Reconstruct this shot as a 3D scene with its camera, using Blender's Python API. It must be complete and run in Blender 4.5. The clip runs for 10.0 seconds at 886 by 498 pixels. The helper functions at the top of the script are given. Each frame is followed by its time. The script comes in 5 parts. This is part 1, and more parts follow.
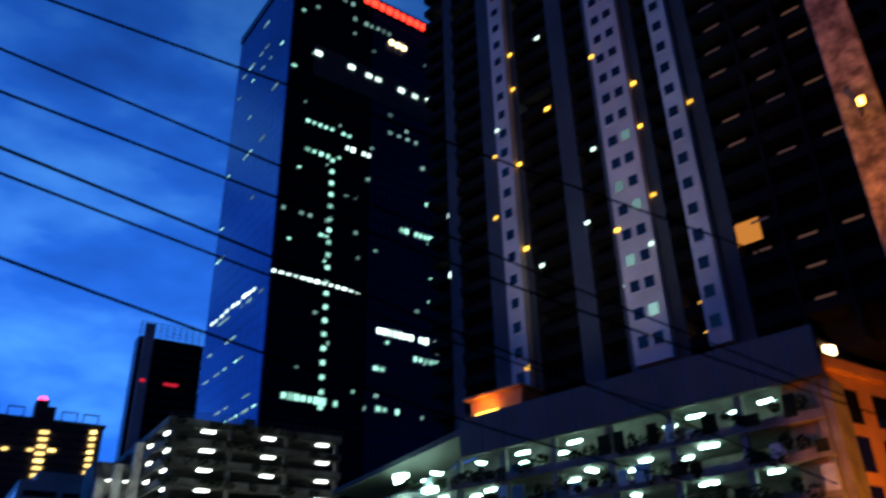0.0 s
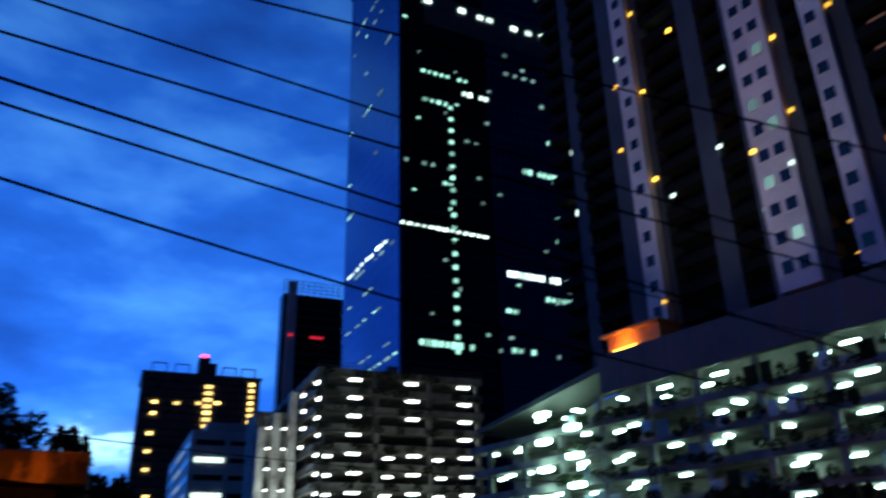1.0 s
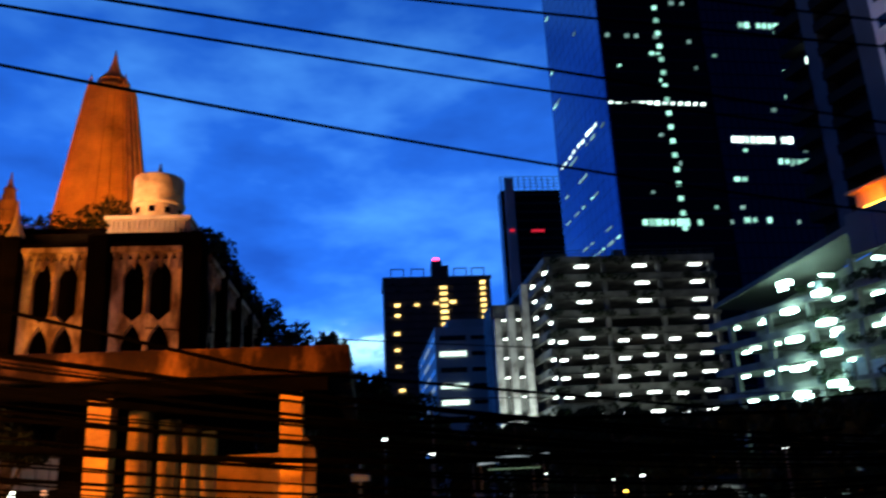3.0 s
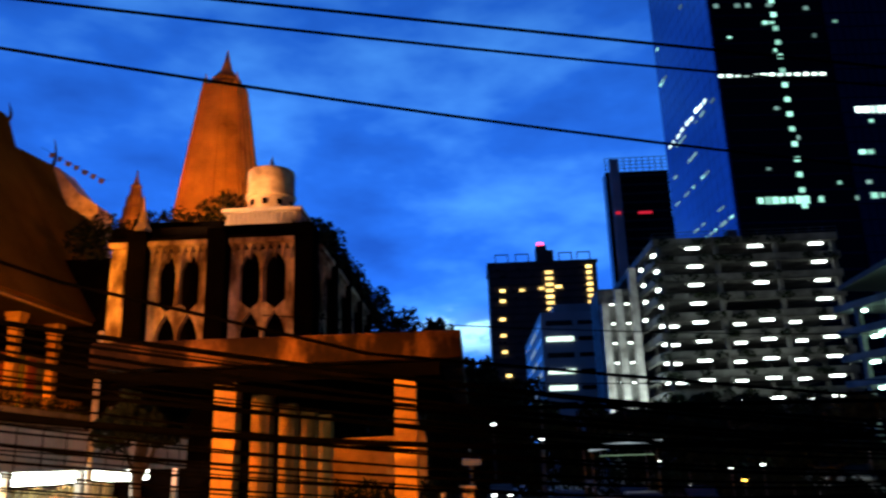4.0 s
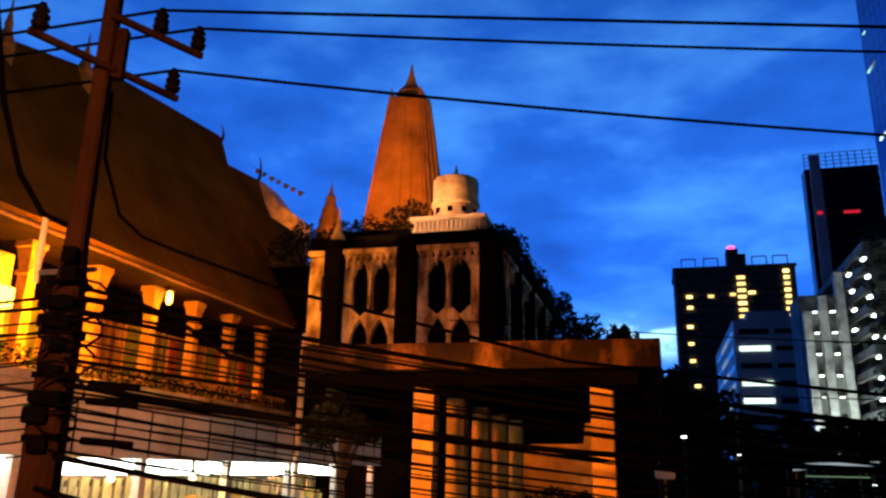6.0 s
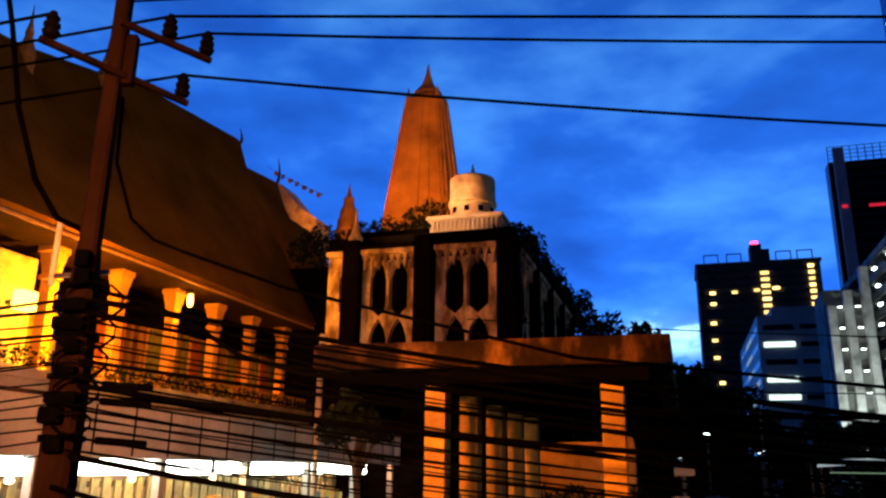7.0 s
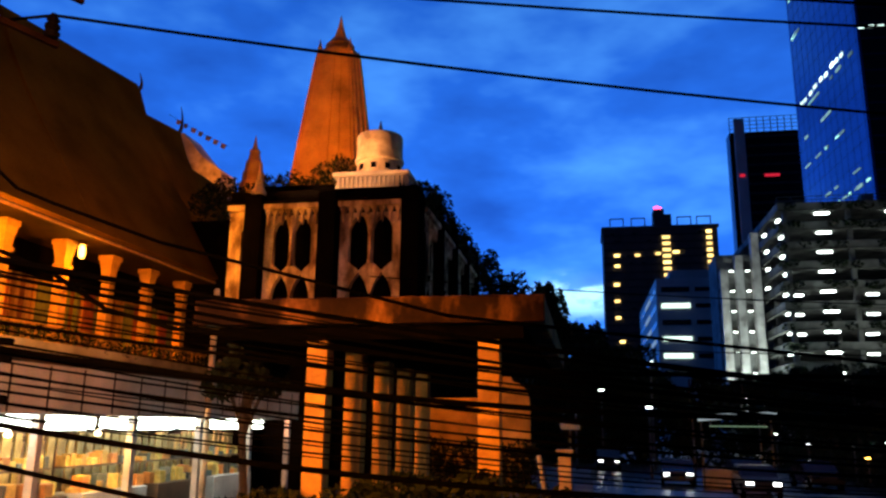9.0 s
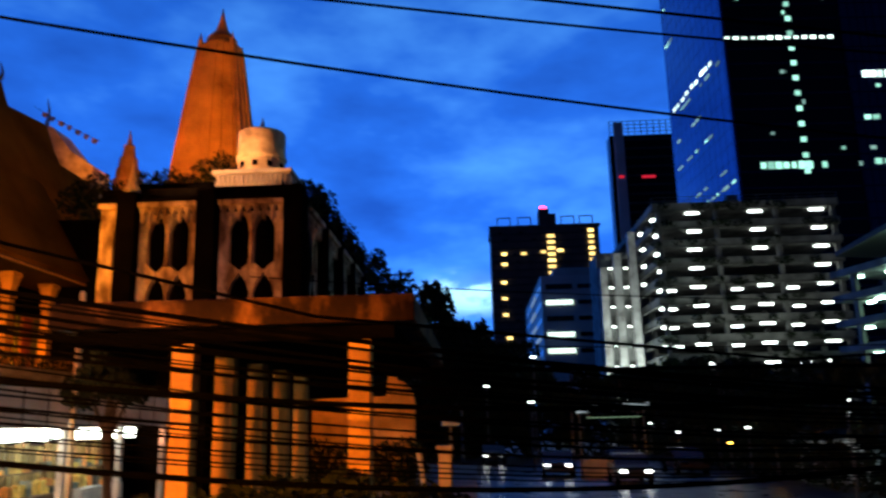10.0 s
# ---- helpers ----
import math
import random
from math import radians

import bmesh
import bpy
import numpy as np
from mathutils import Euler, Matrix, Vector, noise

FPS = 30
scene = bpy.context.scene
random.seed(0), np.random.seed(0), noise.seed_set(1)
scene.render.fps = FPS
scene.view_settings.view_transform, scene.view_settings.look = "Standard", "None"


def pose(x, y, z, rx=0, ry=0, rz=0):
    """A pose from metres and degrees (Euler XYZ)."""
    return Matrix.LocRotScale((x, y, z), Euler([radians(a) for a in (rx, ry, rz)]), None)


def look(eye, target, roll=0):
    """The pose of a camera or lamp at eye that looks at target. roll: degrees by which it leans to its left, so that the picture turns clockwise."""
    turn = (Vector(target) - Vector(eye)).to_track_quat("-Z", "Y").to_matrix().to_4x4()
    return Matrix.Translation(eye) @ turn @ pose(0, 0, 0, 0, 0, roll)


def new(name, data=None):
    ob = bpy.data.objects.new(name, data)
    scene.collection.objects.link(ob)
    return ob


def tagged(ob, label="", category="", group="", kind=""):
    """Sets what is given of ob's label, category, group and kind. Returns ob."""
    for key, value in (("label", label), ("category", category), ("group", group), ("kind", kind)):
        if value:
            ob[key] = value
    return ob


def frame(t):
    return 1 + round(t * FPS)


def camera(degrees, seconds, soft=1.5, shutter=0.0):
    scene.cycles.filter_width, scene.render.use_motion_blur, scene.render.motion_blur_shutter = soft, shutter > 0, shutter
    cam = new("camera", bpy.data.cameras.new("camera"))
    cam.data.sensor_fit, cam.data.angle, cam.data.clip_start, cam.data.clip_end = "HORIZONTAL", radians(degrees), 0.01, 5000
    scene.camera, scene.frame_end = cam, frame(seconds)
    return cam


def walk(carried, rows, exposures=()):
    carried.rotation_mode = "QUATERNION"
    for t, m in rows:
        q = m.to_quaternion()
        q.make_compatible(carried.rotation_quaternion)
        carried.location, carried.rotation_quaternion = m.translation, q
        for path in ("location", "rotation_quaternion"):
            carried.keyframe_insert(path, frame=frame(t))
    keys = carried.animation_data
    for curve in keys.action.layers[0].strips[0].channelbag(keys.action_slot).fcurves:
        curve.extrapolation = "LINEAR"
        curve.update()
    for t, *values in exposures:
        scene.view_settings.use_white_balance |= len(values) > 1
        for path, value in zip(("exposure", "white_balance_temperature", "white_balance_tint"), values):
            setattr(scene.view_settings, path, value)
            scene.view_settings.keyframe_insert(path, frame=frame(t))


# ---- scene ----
cam = camera(59.52, 10.0, soft=2.45, shutter=0.7)
PATH = [
    (0, 0.315, 0.02, 1.89, -33.15, 27.47, 1.37),
    (0.5, 0.321, 0.007, 1.85, -28.48, 25.19, 1.01),
    (1, 0.332, -0.001, 1.83, -22.82, 23.55, 1.32),
    (1.5, 0.355, 0.008, 1.80, -16.3, 21.98, 2.11),
    (2, 0.358, -0.01, 1.75, -12.59, 19.86, 1.9),
    (3.5, 0.311, -0.038, 1.646, -1.54, 15.45, 2.81),
    (4, 0.259, 0.013, 1.669, 2.29, 15.41, 1.82),
    (4.5, 0.114, 0.031, 1.693, 6.2, 15.58, 0.9),
    (5, 0.025, 0.017, 1.68, 10.13, 16.04, 0.87),
    (5.5, -0.003, -0.002, 1.696, 13.13, 15.98, -0.57),
    (7, 0.231, -0.009, 1.659, 16.85, 15.83, -0.82),
    (7.5, 0.296, 0.02, 1.664, 14.98, 14.65, -2.06),
    (8, 0.458, -0.004, 1.64, 13.0, 13.67, 0.11),
    (8.5, 0.53, -0.003, 1.649, 11.68, 13.26, 0.55),
    (9, 0.693, -0.008, 1.654, 10.3, 12.78, -0.66),
    (9.5, 0.775, -0.03, 1.666, 6.63, 13.46, 1.72),
    (10, 1.0, -0.027, 1.651, 2.46, 12.66, 1.34),
]
walk(cam, [(t, pose(x, y, z, 90 + p, r, w)) for t, x, y, z, w, p, r in PATH])

GROUND = -1.5          # street level; the eye is about 3.2 m above it
rnd = random.Random(7)


# ---- sky and lights ----
def build_world():
    """Deep blue dusk with torn cloud, and a clear pale gap over the horizon down the street."""
    w = bpy.data.worlds.new("dusk")
    scene.world = w
    w.use_nodes = True
    nt = w.node_tree
    nt.nodes.clear()
    N, L = nt.nodes.new, nt.links.new
    out, bg = N("ShaderNodeOutputWorld"), N("ShaderNodeBackground")
    co = N("ShaderNodeTexCoord")
    sep = N("ShaderNodeSeparateXYZ")
    L(co.outputs["Generated"], sep.inputs[0])
    mp = N("ShaderNodeMapping")
    mp.inputs["Scale"].default_value = (1.0, 1.0, 2.3)
    mp.inputs["Rotation"].default_value = (0.1, 0.25, 0.4)
    L(co.outputs["Generated"], mp.inputs[0])
    n1, n2, n3 = N("ShaderNodeTexNoise"), N("ShaderNodeTexNoise"), N("ShaderNodeTexNoise")
    for n, sc, det, ro in ((n1, 2.4, 5, 0.52), (n2, 6.0, 4, 0.5), (n3, 16.0, 4, 0.5)):
        n.inputs["Scale"].default_value, n.inputs["Detail"].default_value, n.inputs["Roughness"].default_value = sc, det, ro
        L(mp.outputs[0], n.inputs["Vector"])
    mix = N("ShaderNodeMath")
    mix.operation = "MULTIPLY_ADD"
    mix.inputs[1].default_value = 0.45
    L(n2.outputs["Fac"], mix.inputs[0])
    sc = N("ShaderNodeMath")
    sc.operation = "MULTIPLY"
    sc.inputs[1].default_value = 0.6
    L(n1.outputs["Fac"], sc.inputs[0])
    L(sc.outputs[0], mix.inputs[2])
    ramp = N("ShaderNodeValToRGB")
    cr = ramp.color_ramp
    cr.elements[0].position, cr.elements[0].color = 0.40, (0.011, 0.085, 0.50, 1)
    cr.elements[1].position, cr.elements[1].color = 0.67, (0.07, 0.33, 1.05, 1)
    e = cr.elements.new(0.52)
    e.color = (0.018, 0.145, 0.76, 1)
    L(mix.outputs[0], ramp.inputs[0])
    # the air darkens towards the zenith
    fall = N("ShaderNodeMapRange")
    for k, v in (("From Min", 0.10), ("From Max", 0.75), ("To Min", 1.0), ("To Max", 0.24)):
        fall.inputs[k].default_value = v
    L(sep.outputs["Z"], fall.inputs["Value"])
    dim = N("ShaderNodeVectorMath")
    dim.operation = "SCALE"
    L(ramp.outputs[0], dim.inputs[0])
    L(fall.outputs[0], dim.inputs["Scale"])
    # the side of the sky away from the sunset is already night
    side = N("ShaderNodeVectorMath")
    side.operation = "DOT_PRODUCT"
    side.inputs[1].default_value = Vector((-0.42, 0.90, 0.0)).normalized()
    L(co.outputs["Generated"], side.inputs[0])
    night = N("ShaderNodeMapRange")
    night.interpolation_type = "SMOOTHSTEP"
    for k, v in (("From Min", -0.35), ("From Max", 0.60), ("To Min", 0.055), ("To Max", 1.0)):
        night.inputs[k].default_value = v
    L(side.outputs["Value"], night.inputs["Value"])
    dark = N("ShaderNodeVectorMath")
    dark.operation = "SCALE"
    L(dim.outputs[0], dark.inputs[0])
    L(night.outputs[0], dark.inputs["Scale"])
    # pale gap where the sun has gone: long and low, torn by cloud
    off = N("ShaderNodeVectorMath")
    off.operation = "SUBTRACT"
    off.inputs[1].default_value = (0.0, 0.985, 0.162)
    L(co.outputs["Generated"], off.inputs[0])
    flat = N("ShaderNodeVectorMath")
    flat.operation = "MULTIPLY"
    flat.inputs[1].default_value = (1 / 0.085, 0.6, 1 / 0.036)
    L(off.outputs[0], flat.inputs[0])
    far = N("ShaderNodeVectorMath")
    far.operation = "LENGTH"
    L(flat.outputs[0], far.inputs[0])
    gl = N("ShaderNodeMapRange")
    gl.interpolation_type = "SMOOTHERSTEP"
    for k, v in (("From Min", 1.15), ("From Max", 0.1), ("To Min", 0.0), ("To Max", 1.0)):
        gl.inputs[k].default_value = v
    L(far.outputs["Value"], gl.inputs["Value"])
    cl = N("ShaderNodeMapRange")
    for k, v in (("From Min", 0.44), ("From Max", 0.56), ("To Min", 0.12), ("To Max", 0.98)):
        cl.inputs[k].default_value = v
    L(n3.outputs["Fac"], cl.inputs["Value"])
    gm = N("ShaderNodeMath")
    gm.operation = "MULTIPLY"
    L(gl.outputs[0], gm.inputs[0])
    L(cl.outputs[0], gm.inputs[1])
    pale = N("ShaderNodeMixRGB")
    pale.inputs["Color2"].default_value = (0.42, 0.86, 1.12, 1)
    L(gm.outputs[0], pale.inputs["Fac"])
    L(dark.outputs[0], pale.inputs["Color1"])
    L(pale.outputs[0], bg.inputs["Color"])
    bg.inputs["Strength"].default_value = SKY
    L(bg.outputs[0], out.inputs["Surface"])


SKY = 1.65
build_world()
scene.view_settings.exposure = 0.0
SODIUM = (1.0, 0.27, 0.012)
COLD = (0.80, 1.0, 0.93)


def spot(name, eye, target, power, colour=SODIUM, cone=70, size=0.15, blend=0.6):
    d = bpy.data.lights.new(name, "SPOT")
    d.energy, d.color, d.spot_size, d.shadow_soft_size, d.spot_blend = power, colour, radians(cone), size, blend
    ob = new(name, d)
    ob.matrix_world = look(eye, target)
    return ob


def glow(name, place, power, colour=SODIUM, size=0.15):
    d = bpy.data.lights.new(name, "POINT")
    d.energy, d.color, d.shadow_soft_size = power, colour, size
    ob = new(name, d)
    ob.location = place
    return ob


spot("spire_flood", (-18.4, 47.6, 19.3), (-22.2, 64, 29), 22000, cone=75, colour=(1.0, 0.27, 0.008))
spot("terrace_flood", (-17.5, 19, 1.5), (-11.5, 36, 10.2), 22000, cone=66, blend=0.3, colour=(1.0, 0.42, 0.22))
glow("bay_lamp_light", (-17.2, 33.4, 10.8), 420)
# unseen light added to put orange on the small stupa
glow("stupa_fill_glow", (-20.6, 47.6, 18.2), 260)
spot("shrine_flood", (-18.5, 29.5, 11.5), (-10.3, 39, 16.2), 22000, cone=28, colour=(1.0, 0.40, 0.13))
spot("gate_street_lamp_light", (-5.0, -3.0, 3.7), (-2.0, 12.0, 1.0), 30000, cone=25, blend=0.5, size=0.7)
spot("pavement_street_lamp_light", (-3.0, -3.2, 5.0), (-13, 17, 2.4), 24000, cone=62, blend=0.9, size=0.6, colour=(1.0, 0.32, 0.09))
spot("court_wall_light", (-6.5, 34.5, 4.5), (-4.5, 40, 2.2), 900, cone=100)
glow("hall_lamp_light", (-22.4, 25.3, 7.4), 5500, colour=(1.0, 0.26, 0.003))
glow("hall_lantern_light", (-23.2, 33.5, 9.0), 520, colour=(1.0, 0.24, 0.004))
# added fill in the far colonnade, where no lamp hangs
glow("hall_aisle_fill", (-25.6, 44.0, 5.6), 320, colour=(1.0, 0.24, 0.004))
# added spot brightens the hall roof; the post has no lamp head
spot("roof_fill_spot", (-10.6, 22.0, 6.2), (-27, 34, 18), 4100, cone=95, colour=(1.0, 0.36, 0.012))
spot("pylon_street_lamp_light", (17.5, 4.0, 8.0), (23.3, 9.8, 20), 9000, cone=60)
spot("orange_house_light", (50, 22, 6), (60, 31, 14), 13000, cone=64)
# added spot without a fixture gives the bays the mixed city light
spot("condo_fill_spot", (26, 40, 9.5), (52, 50, 52), 17000, colour=(1.0, 0.93, 0.86), cone=58, blend=0.8)


glow("stall_bulb_light", (-11.75, 13.0, 1.1), 150, colour=(1.0, 0.50, 0.06))
glow("stall_bulb_far_light", (-11.75, 18.5, 1.1), 170, colour=(1.0, 0.50, 0.06))


# ---- materials ----
def mat(name, colour, rough=0.7, metal=0.0, var=0.25, scale=3.0, fine=40.0, bump=0.15, stain=None, piece=0.0, streak=1.0, gloss=None, soak=0.40, depth=0.05):
    """A worn surface: broad patches, fine grain, relief; stain: a second colour in blotches; piece: change from piece to piece."""
    m = bpy.data.materials.new(name)
    m.use_nodes = True
    nt = m.node_tree
    N, L = nt.nodes.new, nt.links.new
    b = nt.nodes["Principled BSDF"]
    b.inputs["Metallic"].default_value = metal
    co, mp = N("ShaderNodeTexCoord"), N("ShaderNodeMapping")
    mp.inputs["Scale"].default_value = (1, 1, streak)
    L(co.outputs["Object"], mp.inputs[0])
    big, small = N("ShaderNodeTexNoise"), N("ShaderNodeTexNoise")
    big.inputs["Scale"].default_value, big.inputs["Detail"].default_value = scale, 6
    small.inputs["Scale"].default_value, small.inputs["Detail"].default_value = fine, 4
    for n in (big, small):
        L(mp.outputs[0], n.inputs["Vector"])
    c = Vector(colour)
    ramp = N("ShaderNodeValToRGB")
    r = ramp.color_ramp
    r.elements[0].position, r.elements[1].position = 0.32, 0.68
    r.elements[0].color = (*(c * (1 - var)), 1)
    r.elements[1].color = (*[min(1, v) for v in c * (1 + var)], 1)
    if stain:
        e = r.elements.new(soak)
        e.color = (*stain, 1)
        r.elements[0].color = (*(Vector(stain) * 0.6), 1)
    L(big.outputs["Fac"], ramp.inputs[0])
    mx = N("ShaderNodeMixRGB")
    mx.blend_type = "MULTIPLY"
    mx.inputs["Fac"].default_value = min(1.0, var * 1.6)
    L(ramp.outputs[0], mx.inputs["Color1"])
    L(small.outputs["Fac"], mx.inputs["Color2"])
    last = mx.outputs[0]
    if piece:
        info, mr, sc = N("ShaderNodeObjectInfo"), N("ShaderNodeMapRange"), N("ShaderNodeVectorMath")
        mr.inputs["To Min"].default_value, mr.inputs["To Max"].default_value = 1 - piece, 1 + piece
        sc.operation = "SCALE"
        L(info.outputs["Random"], mr.inputs["Value"])
        L(last, sc.inputs[0])
        L(mr.outputs[0], sc.inputs["Scale"])
        last = sc.outputs[0]
    L(last, b.inputs["Base Color"])
    b.inputs["Specular IOR Level"].default_value = gloss if gloss is not None else (0.5 if rough < 0.9 else 0.12)
    rr = N("ShaderNodeMapRange")
    rr.inputs["To Min"].default_value, rr.inputs["To Max"].default_value = max(0.02, rough - 0.12), min(1, rough + 0.12)
    L(small.outputs["Fac"], rr.inputs["Value"])
    L(rr.outputs[0], b.inputs["Roughness"])
    if bump:
        bp = N("ShaderNodeBump")
        bp.inputs["Strength"].default_value, bp.inputs["Distance"].default_value = bump, depth
        L(small.outputs["Fac"], bp.inputs["Height"])
        L(bp.outputs[0], b.inputs["Normal"])
    return m


def lit(name, colour, power, piece=0.0):
    """A surface that gives off light: a tube, a lamp or a lit room behind a pane."""
    m = bpy.data.materials.new(name)
    m.use_nodes = True
    nt = m.node_tree
    N, L = nt.nodes.new, nt.links.new
    b = nt.nodes["Principled BSDF"]
    b.inputs["Base Color"].default_value = (0.05, 0.05, 0.05, 1)
    b.inputs["Emission Color"].default_value = (*colour, 1)
    b.inputs["Emission Strength"].default_value = power
    if piece:
        info, mr = N("ShaderNodeObjectInfo"), N("ShaderNodeMapRange")
        mr.inputs["To Min"].default_value, mr.inputs["To Max"].default_value = power * (1 - piece), power * (1 + piece)
        L(info.outputs["Random"], mr.inputs["Value"])
        L(mr.outputs[0], b.inputs["Emission Strength"])
    return m


CONCRETE = mat("weathered_concrete", (0.24, 0.23, 0.22), 0.85, scale=0.35, fine=9, stain=(0.12, 0.115, 0.11))
DARK_CONCRETE = mat("sooty_concrete", (0.11, 0.11, 0.115), 0.85, scale=0.25, fine=6)
PLASTER = mat("white_plaster", (0.62, 0.58, 0.56), 0.8, scale=0.5, fine=14, stain=(0.40, 0.36, 0.34))
CREAM = mat("cream_plaster", (0.66, 0.52, 0.36), 0.75, scale=1.2, fine=20, stain=(0.45, 0.34, 0.22))
STAINED = mat("rain_stained_plaster", (0.12, 0.06, 0.035), 0.9, var=0.4, scale=1.1, fine=16, stain=(0.035, 0.022, 0.018))
TRACERY = mat("soot_streaked_plaster", (0.66, 0.54, 0.48), 0.9, var=0.45, scale=1.3, fine=9, streak=0.5, stain=(0.20, 0.14, 0.11))
HALL_COLUMN = mat("ochre_column_plaster", (0.60, 0.34, 0.10), 0.9, var=0.3, scale=1.1, fine=14)
HALL_WALL = mat("red_ochre_wall", (0.34, 0.13, 0.035), 0.9, var=0.4, scale=1.4, fine=14)
GATE_SLAB = mat("blotched_gate_slab", (0.20, 0.095, 0.035), 0.95, var=0.5, scale=1.5, fine=12, stain=(0.03, 0.015, 0.008), soak=0.49, streak=0.6)
# near-black: blackened stone, and painted-in shade under slabs and behind openings
BLACK_STONE_AND_SHADE = mat("black_stone_and_shade", (0.0035, 0.003, 0.0028), 0.95, var=0.5, scale=1.3, fine=16, gloss=0.0)
SPIRE_STONE = mat("ochre_spire_plaster", (0.54, 0.30, 0.09), 0.9, var=0.25, scale=0.35, fine=7, stain=(0.40, 0.22, 0.08))
ROOF_TILE = mat("brown_roof_tiles", (0.15, 0.078, 0.010), 0.95, var=0.3, scale=0.3, fine=10, gloss=0.0)
TEAK = mat("dark_teak", (0.12, 0.06, 0.03), 0.6, var=0.35, scale=2, fine=30)
GILT = mat("gilded_wood", (0.75, 0.45, 0.12), 0.4, metal=0.4, var=0.3, scale=5, fine=40)
GREEN_PANEL = mat("green_shutter_paint", (0.16, 0.20, 0.07), 0.6, var=0.35, scale=2, fine=30)
RED_PANEL = mat("red_shutter_paint", (0.34, 0.08, 0.03), 0.6, var=0.35, scale=2, fine=30)
BLUE_GLASS = mat("blue_curtain_glass", (0.045, 0.14, 0.38), 0.06, metal=0.9, var=0.2, scale=0.03, fine=0.4, bump=0.02)
BLACK_GLASS = mat("black_curtain_glass", (0.003, 0.004, 0.008), 0.12, var=0.3, scale=0.05, fine=0.6, bump=0.02, gloss=0.25)
MULLION = mat("dark_mullion", (0.02, 0.035, 0.09), 0.25, metal=0.8, var=0.2, scale=1, fine=10, bump=0)
CONDO_WHITE = mat("grey_white_render", (0.56, 0.51, 0.49), 0.8, var=0.2, scale=0.2, fine=4)
CONDO_GREY = mat("blue_grey_render", (0.04, 0.047, 0.058), 0.8, var=0.25, scale=0.2, fine=4)
# near-black: the shade of recesses and balconies is put into this colour
CONDO_DARK = mat("recess_shade_render", (0.008, 0.0075, 0.007), 0.9, var=0.3, scale=0.3, fine=5, gloss=0.1)
PANE = mat("dark_window_glass", (0.008, 0.009, 0.014), 0.12, var=0.3, scale=2, fine=20, bump=0.02, gloss=0.3)
FASCIA = mat("grey_podium_cladding", (0.095, 0.088, 0.08), 0.8, var=0.2, scale=0.15, fine=3)
ORANGE_WALL = mat("painted_orange_wall", (0.55, 0.27, 0.10), 0.8, var=0.2, scale=0.4, fine=8)
WOOD_POLE = mat("weathered_pole_concrete", (0.016, 0.0065, 0.0035), 0.95, var=0.5, scale=3, fine=30, streak=0.2, gloss=0.03)
RUBBER = mat("black_cable_sheath", (0.0014, 0.0014, 0.0015), 0.95, var=0.3, scale=6, fine=30, bump=0, gloss=0.0)
CERAMIC = mat("dark_glazed_porcelain", (0.002, 0.0015, 0.0015), 0.7, var=0.3, scale=6, fine=30, bump=0, gloss=0.02)
IRON = mat("galvanised_iron", (0.10, 0.10, 0.105), 0.5, metal=0.6, var=0.3, scale=4, fine=30)
ASPHALT = mat("wet_asphalt", (0.016, 0.018, 0.026), 0.30, var=0.4, scale=0.25, fine=0.9, bump=1.0, depth=0.16, gloss=1.0)
LEAF = mat("dark_foliage", (0.022, 0.032, 0.014), 0.95, var=0.5, scale=2, fine=12, bump=0)
BARK = mat("tree_bark", (0.09, 0.07, 0.05), 0.9, var=0.4, scale=5, fine=30)
LAMP_WHITE = lit("white_discharge_lamp", (0.86, 1.0, 0.94), 9)
NAVY = mat("navy_spandrel_glass", (0.02, 0.024, 0.14), 0.35, var=0.2, scale=0.05, fine=0.6, bump=0.02)
DECK_LAMP = lit("cold_deck_lamp", (0.52, 1.0, 0.82), 30)
TUBE = lit("fluorescent_tube", (0.88, 1.0, 0.86), 13)
ROOM_GREEN = lit("greenish_lit_office", (0.42, 1.0, 0.80), 1.1, piece=0.6)
ROOM_WHITE = lit("white_lit_office", (0.72, 1.0, 0.92), 3.2, piece=0.6)
ROOM_AMBER = lit("amber_lit_room", (1.0, 0.48, 0.05), 1.2, piece=0.7)
ROOM_COOL = lit("cool_lit_room", (0.40, 0.75, 0.68), 0.45, piece=0.6)
SIGN_RED = lit("red_neon", (1.0, 0.03, 0.015), 5)
BEACON = lit("red_beacon", (1.0, 0.05, 0.18), 6)
SODIUM_LAMP = lit("sodium_lamp", (1.0, 0.50, 0.06), 14)
WARM_LAMP = lit("warm_lamp", (1.0, 0.72, 0.35), 10)


# ---- building blocks ----
def box(bm, x0, x1, y0, y1, z0, z1):
    v = [bm.verts.new(p) for p in ((x0, y0, z0), (x1, y0, z0), (x1, y1, z0), (x0, y1, z0), (x0, y0, z1), (x1, y0, z1), (x1, y1, z1), (x0, y1, z1))]
    for f in ((3, 2, 1, 0), (4, 5, 6, 7), (0, 1, 5, 4), (1, 2, 6, 5), (2, 3, 7, 6), (3, 0, 4, 7)):
        bm.faces.new([v[i] for i in f])


def boxes(*rows):
    bm = bmesh.new()
    for r in rows:
        box(bm, *r)
    return bm


def slab(x0, x1, y0, y1, z0, z1, soft=0.02):
    """A box with its edges taken off."""
    bm = boxes((x0, x1, y0, y1, z0, z1))
    if soft:
        bmesh.ops.bevel(bm, geom=bm.edges[:], offset=soft, segments=2, affect="EDGES", profile=0.6)
    return bm


